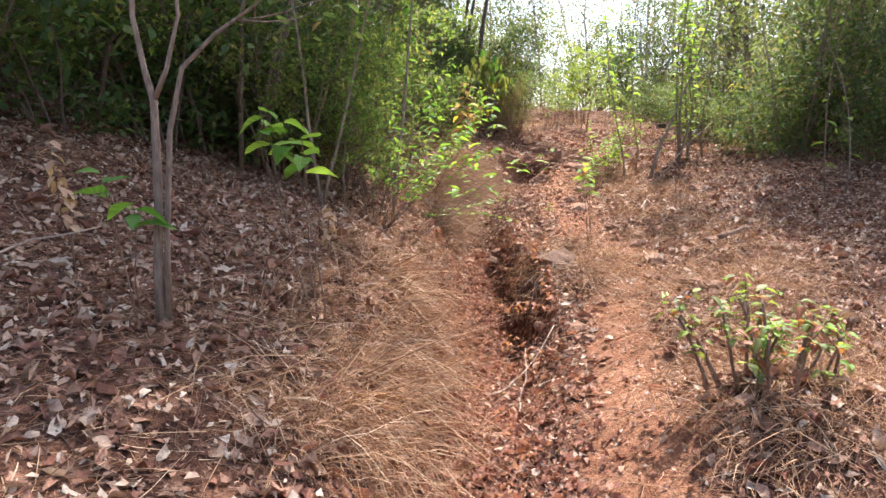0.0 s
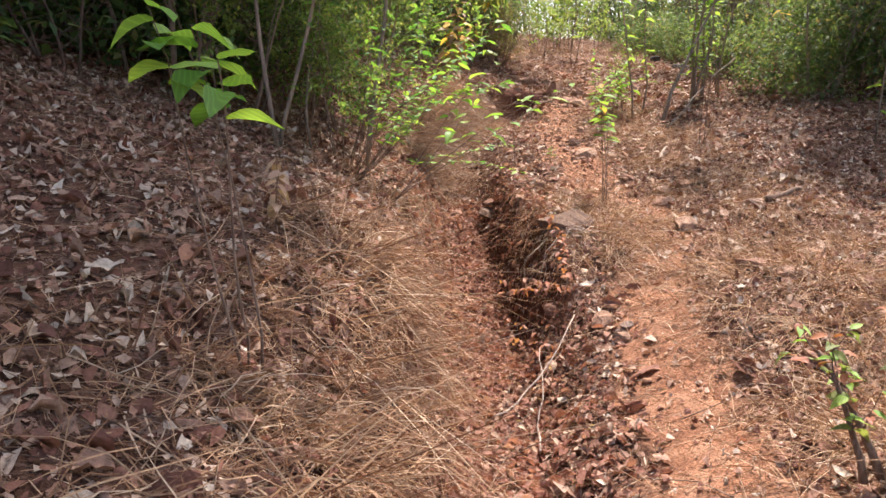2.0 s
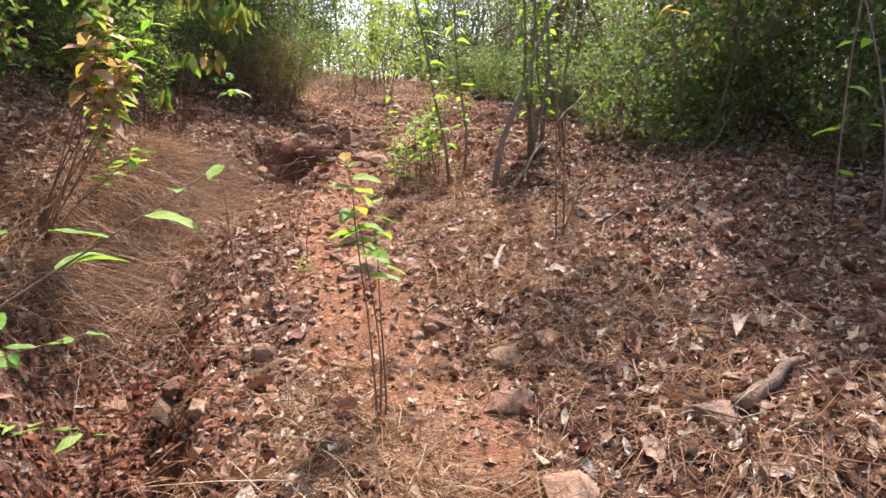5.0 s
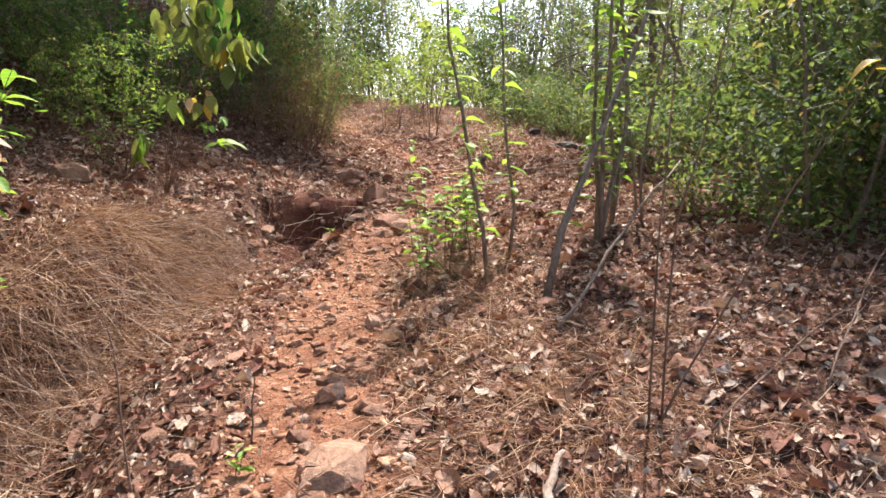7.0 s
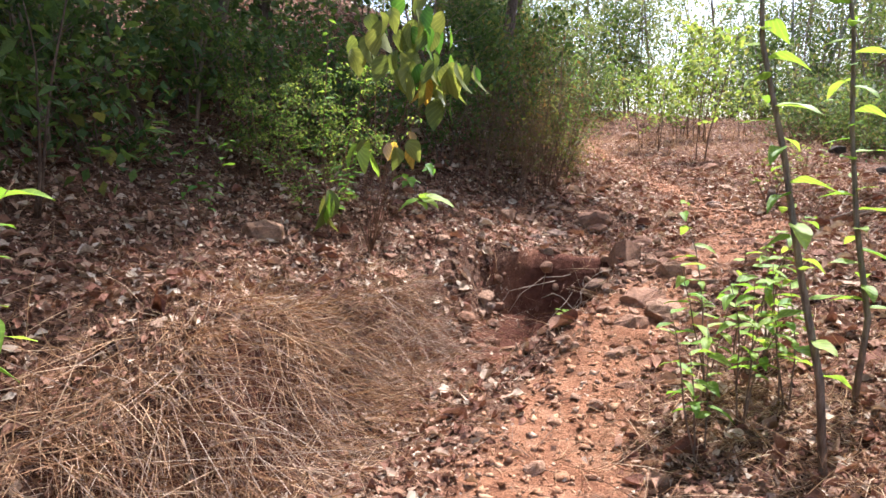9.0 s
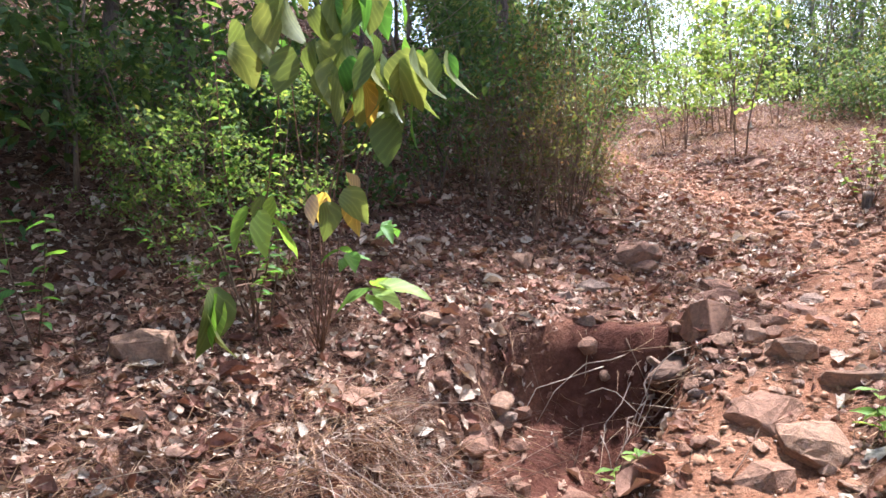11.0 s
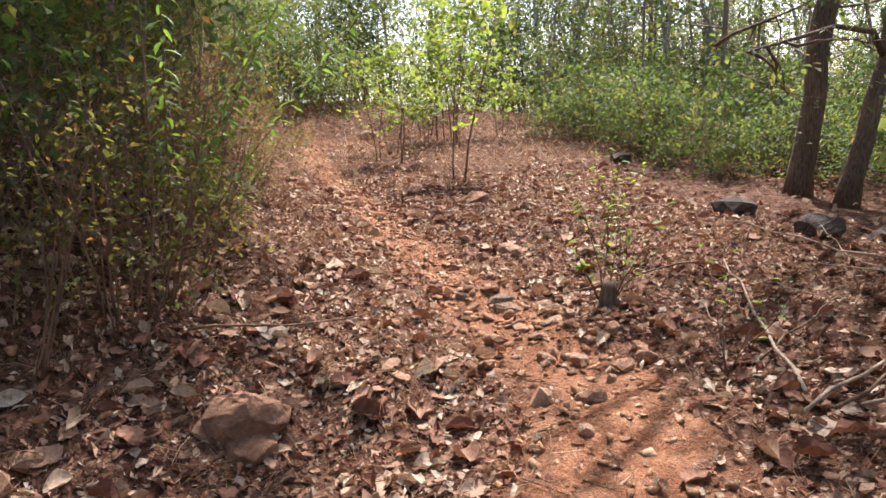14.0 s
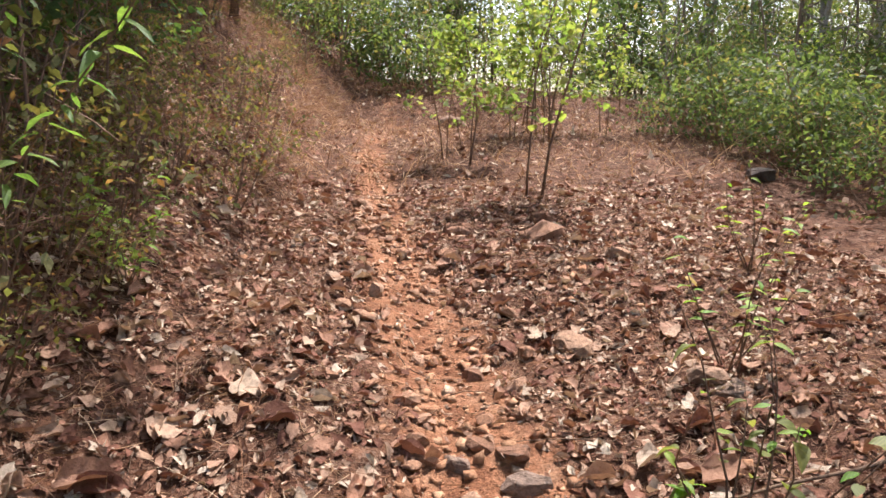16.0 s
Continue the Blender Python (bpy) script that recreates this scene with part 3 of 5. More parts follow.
# The dark wooded slope beside the gully
# Unseen crowns, placed where their shadows should fall on slope and channel
for n, (x, y) in enumerate(((-2.1, 7.7), (-3.6, 12.8), (0.8, 23.0), (1.0, 27.0), (-1.9, 15.9), (1.2, 20.5), (-2.2, 9.7))):
    tree = SHADE_CANOPY[n] if n < 2 else copy_thing(SHADE_CANOPY[n % 2], Matrix())
    tree.matrix_basis = stand(tree, x, y, -0.2 if n == 5 else 0.25 * (n % 3 - 1), 0.85 if n == 0 else 0.72 if n == 6 else 0.95 + 0.06 * (n % 2))
# One more added crown, out of view, to shade the ground before the thicket
for x, y, turn in ((8.1, 11.3, 2.8),):
    tree = copy_thing(SHADE_CANOPY[1], Matrix())
    tree.matrix_basis = stand(tree, x, y, turn, 0.8)
scatter(SHADE, 28, -12, 1, 5.0, 34, 1.4, 1.0, 1, lambda x, y: x < lip(y) - (3.5 if 11.5 < y < 18 else 2.5))
scatter(THICKET, 14, -5, 2, 6.5, 34, 1.1, 0.9, 2, lambda x, y: lip(y) - 3.4 < x < lip(y) - 1.8)
scatter(DARK_SHRUB, 30, -6, 2, 6, 17, 0.7, 1.0, 3, lambda x, y: lip(y) - 4.2 < x < lip(y) - (2.2 if y > 12 else 1.6))
scatter(DARK_SHRUB, 10, -1, 2.2, 16, 27, 0.6, 1.1, 23, lambda x, y: lip(y) - 2.4 < x < lip(y) - 1.0)
scatter(SHRUB + DARK_SHRUB[:1], 14, 5, 11, 11, 17, 0.8, 1.0, 24, lambda x, y: x > 5.6 + max(0, y - 14) * 0.8)
for x, y, s in ((-3.0, 5.6, 1.0), (-3.5, 4.6, 1.1), (-4.2, 5.4, 1.3), (-2.7, 6.9, 1.0), (-3.3, 7.7, 1.2), (-2.1, 8.3, 1.0), (-1.6, 9.2, 1.0), (-2.8, 9.1, 1.3), (-4.6, 7.0, 1.4), (-3.9, 9.6, 1.4), (-4.9, 4.2, 1.3)):
    plant(DARK_SHRUB, x, y, s)
for x, y, s in ((-3.3, 6.4, 0.62), (-4.3, 5.0, 0.7), (-2.4, 9.0, 0.62), (-5.2, 6.2, 0.9), (-3.8, 8.6, 0.85)):
    plant(LOW_SHADE, x, y, s)
for x, y, s in ((-0.75, 7.6, 0.72), (-1.25, 8.3, 0.9), (-0.75, 9.0, 1.05), (-0.9, 10.3, 1.0), (-1.6, 7.3, 1.0)):
    plant(SPRAY, x, y, s)
plant(SPRAY, 0.1, 14.5, 0.75)
plant(SPRAY, -0.6, 14.9, 0.75)
scatter(DRY_BUSH, 18, -2, 3, 16, 30, 0.5, 1.0, 4, lambda x, y: lip(y) - 1.5 < x < lip(y) - 0.5)
for x, y, s in ((-1.25, 9.4, 0.7), (-1.9, 8.3, 0.75), (-0.95, 10.6, 0.6), (-2.2, 9.6, 0.9)):
    plant(THICKET, x, y, s)
# The thicket on the other side
scatter(THICKET, 18, 4.5, 18, 11, 24, 1.3, 0.95, 5, lambda x, y: x > 5.4 + max(0, y - 14) * 0.8)
scatter(OLIVE, 8, 5, 18, 11, 26, 1.5, 0.9, 15, lambda x, y: x > 6.0 + max(0, y - 14) * 0.8)
scatter(THICKET, 8, 7, 13, 7, 11, 1.3, 0.95, 26)
scatter(SHRUB, 8, 6.5, 12, 7.5, 11, 0.9, 1.0, 27)
scatter(POLES, 16, 4, 14, 10, 22, 0.8, 1.0, 6, lambda x, y: x > 4.6 + max(0, y - 12) * 0.8)
scatter(SHRUB + DARK_SHRUB[:1] + DRY_BUSH[:1], 22, 5, 18, 12, 30, 0.9, 1.05, 7, lambda x, y: x > 6.2 + max(0, y - 14) * 0.62)
for x, y, s in ((6.0, 11.4, 0.9), (6.4, 9.9, 1.0)):
    plant(THICKET, x, y, s)
for x, y, s in ((7.0, 11.8, 0.9), (8.6, 9.4, 0.9)):
    plant(THICKET, x, y, s)
for x, y, s in ((5.6, 11.2, 0.7), (6.2, 9.4, 0.7), (6.6, 8.3, 0.8), (5.5, 12.2, 0.8), (6.3, 12.0, 0.9), (7.0, 7.4, 0.9)):
    plant(SHRUB, x, y, s)
# The far edge of the clearing and the trees beyond
for x, y, s in ((14.6, 34.5, 1.0), (16.8, 35.5, 1.05), (16.0, 32.5, 0.95), (18.5, 33.0, 1.0), (12.2, 38.0, 0.9), (20.5, 36.0, 1.0)):
    plant(PALE_TREE, x, y, s)
for x, y, s in ((10.6, 36.5, 1.1), (5.4, 41.0, 1.2)):
    plant(SHADE, x, y, s)
for x, y, s in ((8.5, 22.4, 0.7), (8.9, 23.6, 0.8), (9.3, 24.9, 0.85), (9.7, 26.2, 0.9), (9.2, 27.3, 0.9), (8.6, 28.4, 0.9), (9.9, 22.6, 1.0), (10.6, 24.0, 1.1), (11.0, 25.6, 1.15), (9.6, 21.3, 0.9), (10.6, 20.0, 1.0), (10.0, 18.6, 0.9), (9.3, 17.4, 0.8), (12.2, 22.0, 1.25), (12.6, 24.5, 1.3)):
    plant(SHRUB, x, y, s)
for x, y, s in ((5.5, 28.0, 1.0), (6.4, 28.8, 1.2), (7.2, 28.3, 1.0), (5.9, 30.2, 1.2)):
    plant(YOUNG, x, y, s)
scatter(YOUNG, 7, 2.5, 12, 28, 37, 1.0, 1.0, 8, lambda x, y: x > trail(y) + 0.8)
scatter(SHRUB + DARK_SHRUB[:1], 22, 9.0, 18, 21.5, 33, 1.0, 1.05, 9)
scatter(POLES, 9, 8, 24, 29, 40, 1.6, 1.9, 19)
scatter(OLIVE, 12, -3, 26, 35, 48, 1.8, 1.1, 13)
scatter(SHRUB, 26, -4, 24, 34.5, 43, 1.1, 1.7, 14)
scatter(TALL, 20, -8, 30, 36, 54, 2.4, 1.2, 10)
scatter(THICKET, 11, -4, 30, 35, 46, 2.0, 1.3, 11)
scatter(TALL, 10, 13, 34, 14, 34, 2.2, 1.0, 12)


def far_woods():
    """The hazy woods beyond the clearing: clumps of foliage on crowded stems."""
    rng = np.random.default_rng(15)
    lines, c = [], []
    for _ in range(210):
        x, y, tall = rng.uniform(-30, 55), rng.uniform(42, 74), rng.uniform(6, 13)
        z = float(rest(x, y))
        lines.append([(x, y, z - 0.2, 0.05), (x + rng.normal(0, 0.5), y, z + tall * 0.3, 0.04), (x + rng.normal(0, 0.9), y, z + tall * 0.65, 0.025), (x + rng.normal(0, 1.2), y, z + tall, 0.01)])
        for _ in range(34):
            u = rng.uniform(0.02, 1.0)
            c.append(np.array([x, y, z + tall * u]) + rng.normal(0, 0.9, 3) * (1.2, 1.2, 0.4) + rng.normal(0, 0.32, (8, 3)))
    c = np.concatenate(c)
    # The haze over these woods is only their paler leaf colour.
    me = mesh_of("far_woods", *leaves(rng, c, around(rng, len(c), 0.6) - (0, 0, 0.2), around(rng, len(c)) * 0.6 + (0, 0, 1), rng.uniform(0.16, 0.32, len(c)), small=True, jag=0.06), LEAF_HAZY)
    tagged(new("far_woods", me), "hazy olive-green woods beyond the clearing", "woods", kind="stuff")
    tagged(new("far_stems", tube_mesh("far_stems", lines, BARK, 4)), "crowded grey stems of the distant woods", "woods", kind="stuff")


far_woods()

# ---- stones ----
def stone_mesh(seed, flat, knobs=26):
    """A broken laterite stone, one metre across: a hull of random corners, worn at its edges and pitted."""
    rng = random.Random(seed)
    bm = bmesh.new()
    for _ in range(knobs):
        v = Vector((rng.gauss(0, 1), rng.gauss(0, 1), rng.gauss(0, 1))).normalized() * rng.uniform(0.42, 0.5)
        bm.verts.new((v.x, v.y * rng.uniform(0.75, 1), v.z * flat))
    hull = bmesh.ops.convex_hull(bm, input=bm.verts)
    bmesh.ops.delete(bm, geom=[g for g in hull["geom_interior"] if isinstance(g, bmesh.types.BMVert)], context="VERTS")
    bmesh.ops.bevel(bm, geom=list(bm.edges), offset=0.035, segments=1, affect="EDGES", profile=0.5, clamp_overlap=True)
    bmesh.ops.triangulate(bm, faces=bm.faces)
    bmesh.ops.subdivide_edges(bm, edges=[e for e in bm.edges if e.calc_length() > 0.22], cuts=1, use_grid_fill=True)
    for v in bm.verts:
        n = noise.noise(v.co * 5 + Vector((seed, 0, 0))) * 0.05 + noise.noise(v.co * 13) * 0.022
        v.co += v.co.normalized() * n
    me = bpy.data.meshes.new("stone")
    bm.to_mesh(me)
    bm.free()
    me.materials.append(ROCK)
    return me


STONES = [stone_mesh(300 + n, f) for n, f in enumerate((0.62, 0.75, 0.5, 0.85, 0.42, 0.68, 0.8, 0.55))]
GULLY_STONES = ((2.21, 5.72, 0.34), (2.26, 5.40, 0.22), (2.29, 7.07, 0.34), (2.31, 7.70, 0.22), (2.69, 8.10, 0.22), (2.46, 8.12, 0.24), (2.25, 8.60, 0.21), (1.97, 4.55, 0.24), (1.19, 5.71, 0.24), (1.29, 5.52, 0.14), (1.23, 5.39, 0.17), (1.15, 5.51, 0.13), (0.43, 9.30, 0.22), (2.06, 10.20, 0.18), (1.37, 9.80, 0.17), (2.80, 5.95, 0.28), (2.95, 7.15, 0.26), (0.85, 9.1, 0.30), (1.02, 8.2, 0.22), (0.95, 6.2, 0.2))
PATH_STONES = ((2.01, 9.55, 0.43), (1.92, 9.37, 0.26), (2.05, 10.33, 0.22), (2.22, 10.60, 0.18), (1.42, 11.48, 0.16), (1.74, 10.74, 0.15), (1.46, 10.72, 0.14), (2.56, 13.08, 0.24), (2.58, 12.57, 0.20), (2.84, 14.01, 0.43), (3.01, 14.79, 0.20), (1.69, 10.01, 0.13), (1.87, 9.84, 0.14), (2.22, 9.93, 0.13), (1.19, 10.09, 0.18), (3.72, 9.66, 0.24), (2.41, 9.76, 0.19), (3.72, 8.79, 0.15))
HEADCUT_STONES = ((2.61, 17.07, 0.49), (1.61, 16.66, 0.20), (1.78, 16.75, 0.20), (2.16, 15.98, 0.31), (2.24, 15.46, 0.29), (1.90, 15.46, 0.14), (1.49, 14.76, 0.25), (1.37, 14.38, 0.23), (0.83, 14.08, 0.25), (1.60, 14.78, 0.11), (2.77, 15.02, 0.49), (2.95, 15.59, 0.42), (3.01, 14.74, 0.21), (3.13, 14.58, 0.38), (3.12, 14.90, 0.26), (3.28, 14.22, 0.36), (2.93, 13.75, 0.37), (2.69, 13.54, 0.27), (2.21, 13.66, 0.24), (1.94, 14.09, 0.31), (-0.28, 13.95, 0.5), (1.12, 14.94, 0.22), (2.78, 14.67, 0.21), (3.00, 13.48, 0.16))
CHANNEL_STONES = ((1.95, 15.75, 0.20), (2.05, 15.6, 0.17), (2.3, 15.62, 0.22), (3.35, 15.1, 0.26), (3.5, 15.3, 0.2), (2.47, 17.02, 0.20), (2.66, 16.91, 0.29), (3.08, 16.02, 0.35), (2.35, 16.06, 0.16), (2.23, 15.99, 0.15), (2.29, 16.32, 0.25), (1.57, 16.51, 0.36), (1.72, 16.54, 0.24), (3.95, 15.33, 0.22), (4.01, 15.16, 0.15), (4.34, 18.32, 0.22), (4.36, 15.22, 0.28), (4.26, 22.08, 0.37), (4.97, 21.87, 0.52), (4.58, 31.03, 0.90))
CLEARING_STONES = ((2.80, 23.87, 0.27), (3.31, 22.85, 0.29), (3.60, 23.53, 0.25), (4.25, 21.96, 0.30), (3.98, 21.06, 0.19), (4.20, 20.37, 0.19), (4.18, 19.50, 0.19), (4.42, 19.34, 0.18), (3.83, 18.76, 0.13), (4.07, 18.66, 0.15), (4.18, 18.77, 0.16), (4.35, 18.53, 0.24), (4.40, 19.01, 0.14), (4.32, 18.71, 0.20), (5.36, 19.23, 0.28), (5.44, 19.08, 0.24), (5.39, 18.91, 0.17), (5.47, 21.24, 0.28), (5.06, 22.28, 0.32), (4.80, 19.76, 0.30))


def rocks(spots, label, group, seed, sink=0.3):
    rng = random.Random(seed)
    for x, y, size in spots:
        ob = tagged(new("stone", STONES[rng.randrange(len(STONES))]), label, "stone", group)
        z = float(rest(x, y)) + size * (0.30 - sink)
        k = size * 1.08
        ob.matrix_basis = Matrix.LocRotScale((x, y, z), Euler((rng.uniform(-0.3, 0.3), rng.uniform(-0.3, 0.3), rng.uniform(0, 6.28))), (k, k * rng.uniform(0.75, 1.0), k * rng.uniform(0.62, 0.88)))


rocks(GULLY_STONES, "rough reddish-brown laterite stone beside the eroded gully", "stones by the gully", 1)
rocks(PATH_STONES, "dusty orange-brown laterite stone half buried in the footpath", "stones in the footpath", 2, 0.36)
rocks(HEADCUT_STONES, "weathered brown laterite stone at the gully head", "stones at the gully head", 3)
rocks(CHANNEL_STONES, "brown laterite boulder among dry leaves", "stones in the leafy channel", 4)
rocks(CLEARING_STONES, "small rusty laterite stone on the leaf-strewn clearing", "stones of the clearing", 5)


def loose_rocks():
    """Many fist-sized angular stones along the edges and the middle of the trail."""
    rng = random.Random(17)
    dusty = [me.copy() for me in STONES]
    for me in dusty:
        me.materials[0] = DUSTY_ROCK
    for _ in range(240):
        y = rng.choice((rng.uniform(8, 13.5), rng.uniform(13.5, 18), rng.uniform(17, 23)))
        x = float(np.interp(y, TREAD_Y, TREAD_X)) + rng.gauss(0, 0.32)
        ob = tagged(new("stone", dusty[rng.randrange(len(dusty))]), "small angular orange-brown laterite stone on the footpath", "stone", "loose stones of the footpath")
        k = rng.uniform(0.05, 0.13) * (1.25 if y < 12 else 1.5 if y > 16.8 else 1)
        ob.matrix_basis = Matrix.LocRotScale((x, y, float(rest(x, y)) + k * 0.1), Euler((rng.uniform(-0.5, 0.5), rng.uniform(-0.5, 0.5), rng.uniform(0, 6.28))), (k, k * rng.uniform(0.65, 1), k * rng.uniform(0.6, 1)))


loose_rocks()


def rim_rocks():
    """Lumps broken from the rim of the gully head."""
    rng = random.Random(23)
    for _ in range(44):
        a, r = rng.uniform(0, 6.28), rng.uniform(0.4, 0.95)
        x, y = 2.15 + math.cos(a) * r * 1.1, 14.55 + math.sin(a) * r * 0.8
        ob = tagged(new("stone", STONES[rng.randrange(len(STONES))]), "brown lump of laterite on the rim of the gully head", "stone", "stones at the gully head")
        k = rng.uniform(0.07, 0.19)
        ob.matrix_basis = Matrix.LocRotScale((x, y, float(rest(x, y)) + k * 0.12), Euler((rng.uniform(-0.5, 0.5), rng.uniform(-0.5, 0.5), rng.uniform(0, 6.28))), (k, k * rng.uniform(0.7, 1), k * rng.uniform(0.65, 1)))


rim_rocks()


def slab(x, y, up, turn, sx, sy, sz, seed, label):
    me = STONES[seed].copy()
    me.materials[0] = BROWN_ROCK
    ob = tagged(new("rock_slab", me), label, "rock")
    ob.matrix_basis = Matrix.LocRotScale((x, y, float(rest(x, y)) + up), Euler((0.12, -0.14, turn)), (sx, sy, sz))


slab(1.17, 6.95, -0.02, 0.5, 0.66, 0.44, 0.5, 2, "flat brown rock slab overhanging the gully edge")
slab(0.82, 9.0, 0.0, 1.2, 0.5, 0.4, 0.3, 4, "dark rock at the head of the gully")
slab(2.62, 14.95, 0.0, 0.2, 0.6, 0.4, 0.3, 4, "flat brown rock slab above the gully head")


def black_stone(x, y, z, sx, sy, sz, seed, label):
    me = STONES[seed].copy()
    me.materials[0] = CHAR
    ob = tagged(new("dark_stone", me), label, "stone")
    ob.matrix_basis = Matrix.LocRotScale((x, y, float(rest(x, y)) + z * 0.5), Euler((0.1, 0.05, seed)), (sx, sy, sz))


black_stone(7.36, 20.1, 0.12, 0.64, 0.45, 0.44, 0, "blackened squarish stone on dry leaves")
black_stone(7.25, 18.75, 0.10, 0.52, 0.42, 0.42, 5, "dark blackened stone on dry leaves by the trees")
black_stone(7.7, 18.55, 0.04, 0.30, 0.30, 0.30, 6, "small dark stone on dry leaves")
black_stone(8.1, 24.2, 0.10, 0.60, 0.45, 0.4, 2, "dark stone at the edge of the clearing")


# ---- loose cover: pebbles, leaves, straw and twigs past counting ----
def cover_points(rng, n, x0, x1, y0, y1, weigh):
    """Points over the land, kept by a weight from 0 to 1."""
    got = []
    while sum(len(g) for g in got) < n:
        x, y = rng.uniform(x0, x1, n), rng.uniform(y0, y1, n)
        k = rng.uniform(0, 1, n) < weigh(x, y)
        got.append(np.stack([x[k], y[k]], 1))
    p = np.concatenate(got)[:n]
    return p[:, 0], p[:, 1]


def stuff(name, me, label, category):
    return tagged(new(name, me), label, category, kind="stuff")


def patchy(x, y, scale, seed):
    return 0.5 + 0.5 * np.array([noise.noise(Vector((a * scale, b * scale, seed))) for a, b in zip(x, y)])


def pebbles():
    rng = np.random.default_rng(11)
    n = 6800
    x, y = cover_points(rng, n, 0, 6.5, 3, 26, lambda x, y: np.clip(trodden(x, y) * 1.1 + 0.06, 0, 1) * np.interp(y, [3, 7, 8, 10, 14, 15, 17, 17.6, 26], [0.1, 0.2, 0.6, 1, 1, 0.4, 0.4, 1, 0.8]))
    box = np.array([(-1, -1, -1), (1, -1, -1), (1, 1, -1), (-1, 1, -1), (-1, -1, 1), (1, -1, 1), (1, 1, 1), (-1, 1, 1)], float)
    quad = np.array([0, 3, 2, 1, 4, 5, 6, 7, 0, 1, 5, 4, 1, 2, 6, 5, 2, 3, 7, 6, 3, 0, 4, 7])
    size = 0.0085 * np.exp(rng.normal(0.1, 0.7, n)).clip(0.4, 3.1) * np.interp(y, [9, 13, 15, 18], [1.0, 1.05, 1.1, 1.25])
    v = (box[None] * rng.uniform(0.35, 1.1, (n, 8, 1)) + rng.normal(0, 0.32, (n, 8, 3))) * np.stack([size, size * rng.uniform(0.6, 1, n), size * rng.uniform(0.4, 0.8, n)], 1)[:, None]
    lean = rng.normal(0, 0.5, n)
    c, s = np.cos(lean)[:, None], np.sin(lean)[:, None]
    v = np.stack([v[..., 0] * c - v[..., 2] * s, v[..., 1], v[..., 0] * s + v[..., 2] * c], -1)
    a = rng.uniform(0, 6.28, n)
    c, s = np.cos(a)[:, None], np.sin(a)[:, None]
    v = np.stack([v[..., 0] * c - v[..., 1] * s, v[..., 0] * s + v[..., 1] * c, v[..., 2]], -1)
    v += np.stack([x, y, rest(x, y) + size * 0.05], 1)[:, None]
    loops = (np.arange(n)[:, None] * 8 + quad[None]).ravel()
    stuff("pebbles", mesh_of("pebbles", v.reshape(-1, 3), loops, np.full(n * 6, 4), PEBBLE), "small orange-brown laterite pebbles strewn over the path", "pebbles")


PEBBLE = litter_material("laterite_pebbles", ((0.0, (0.30, 0.145, 0.08)), (0.5, (0.42, 0.225, 0.125)), (0.85, (0.5, 0.3, 0.175)), (1.0, (0.52, 0.37, 0.26))), 0.0, 0.95)
pebbles()


def leaf_weight(x, y):
    w = 1 - np.interp(y, [3, 5.5, 7, 9, 11, 15, 17, 18.5, 20, 24], [0.96, 0.93, 0.78, 0.88, 0.95, 0.95, 0.97, 0.93, 0.86, 0.75]) * np.clip(trodden(x, y) * 1.25, 0, 1)
    lx, mx = np.interp(y, ST_Y, LIP_X), np.interp(y, ST_Y, MID_X)
    grassy = (y < 7.5) & (x > lx - 0.5) & (x < lx + 0.55) | (y > 10) & (y < 13.4) & (x > lx - 0.35) & (x < lx + 0.6)
    w = np.where(grassy, w * 0.65, w)
    return w * np.interp(np.abs(x - mx), [0, 3, 5], [1, 0.9, 0.6]) * (1 - 0.88 * pit(x, y)) * (1 - 0.7 * gully_wall(x, y))


def fallen_leaves(name, label, n, lo, hi, seed, mat, x0, x1, y0, y1, rise=0.02, weigh=leaf_weight, width=1.0, litter=True, jag=0.055, bits=False, broad=False):
    rng = np.random.default_rng(seed)
    x, y = cover_points(rng, n, x0, x1, y0, y1, weigh)
    nor = tilt(x, y)
    a = rng.uniform(0, 6.28, n)
    along = np.stack([np.cos(a), np.sin(a), rng.normal(0, 0.15, n)], 1)
    along[:, 2] -= (along[:, :2] * nor[:, :2]).sum(1) / nor[:, 2]
    up = nor + rng.normal(0, 0.33, (n, 3))
    size = rng.uniform(0, 1, n) ** 1.4 * (hi - lo) + lo
    at = np.stack([x, y, rest(x, y) + rng.uniform(0.002, rise, n)], 1) - along * size[:, None] * 0.5
    if broad:
        v, l, s = crumpled(rng, at, along * (1, 1, 0.6), nor + rng.normal(0, 0.16, (n, 3)), size)
    else:
        v, l, s = leaves(rng, at, along, up, size, curl=rng.normal(0.35, 0.6, n), fold=rng.normal(0.3, 0.5, n), width=width, litter=litter, jag=jag, small=bits)
    stuff(name, mesh_of(name, v, l, s, mat), label, "leaf litter")


fallen_leaves("leaf_litter", "thick litter of curled brown dry leaves", 82000, 0.026, 0.095, 21, DRY_LEAF, -3.8, 7.4, 0.9, 24)
fallen_leaves("outer_litter", "thinner litter of brown dry leaves under the trees", 22000, 0.05, 0.13, 25, DRY_LEAF, -10, 15, -6, 38, 0.03, lambda x, y: np.where((x > -3.8) & (x < 7.4) & (y > 0.9) & (y < 24), 0.0, 1.0) * np.interp(y, [-6, 0], [0.1, 1]), 1.2, False, 0.12, True)
fallen_leaves("leaf_crumbs", "crumbled bits of dry leaves over the ground", 95000, 0.012, 0.045, 24, DRY_LEAF, -3.2, 6.8, 1.2, 22, 0.015, lambda x, y: np.interp(y, [8, 10], [0.3, 0.05]) + 0.7 * leaf_weight(x, y), 1.6, False, 0.15, True)
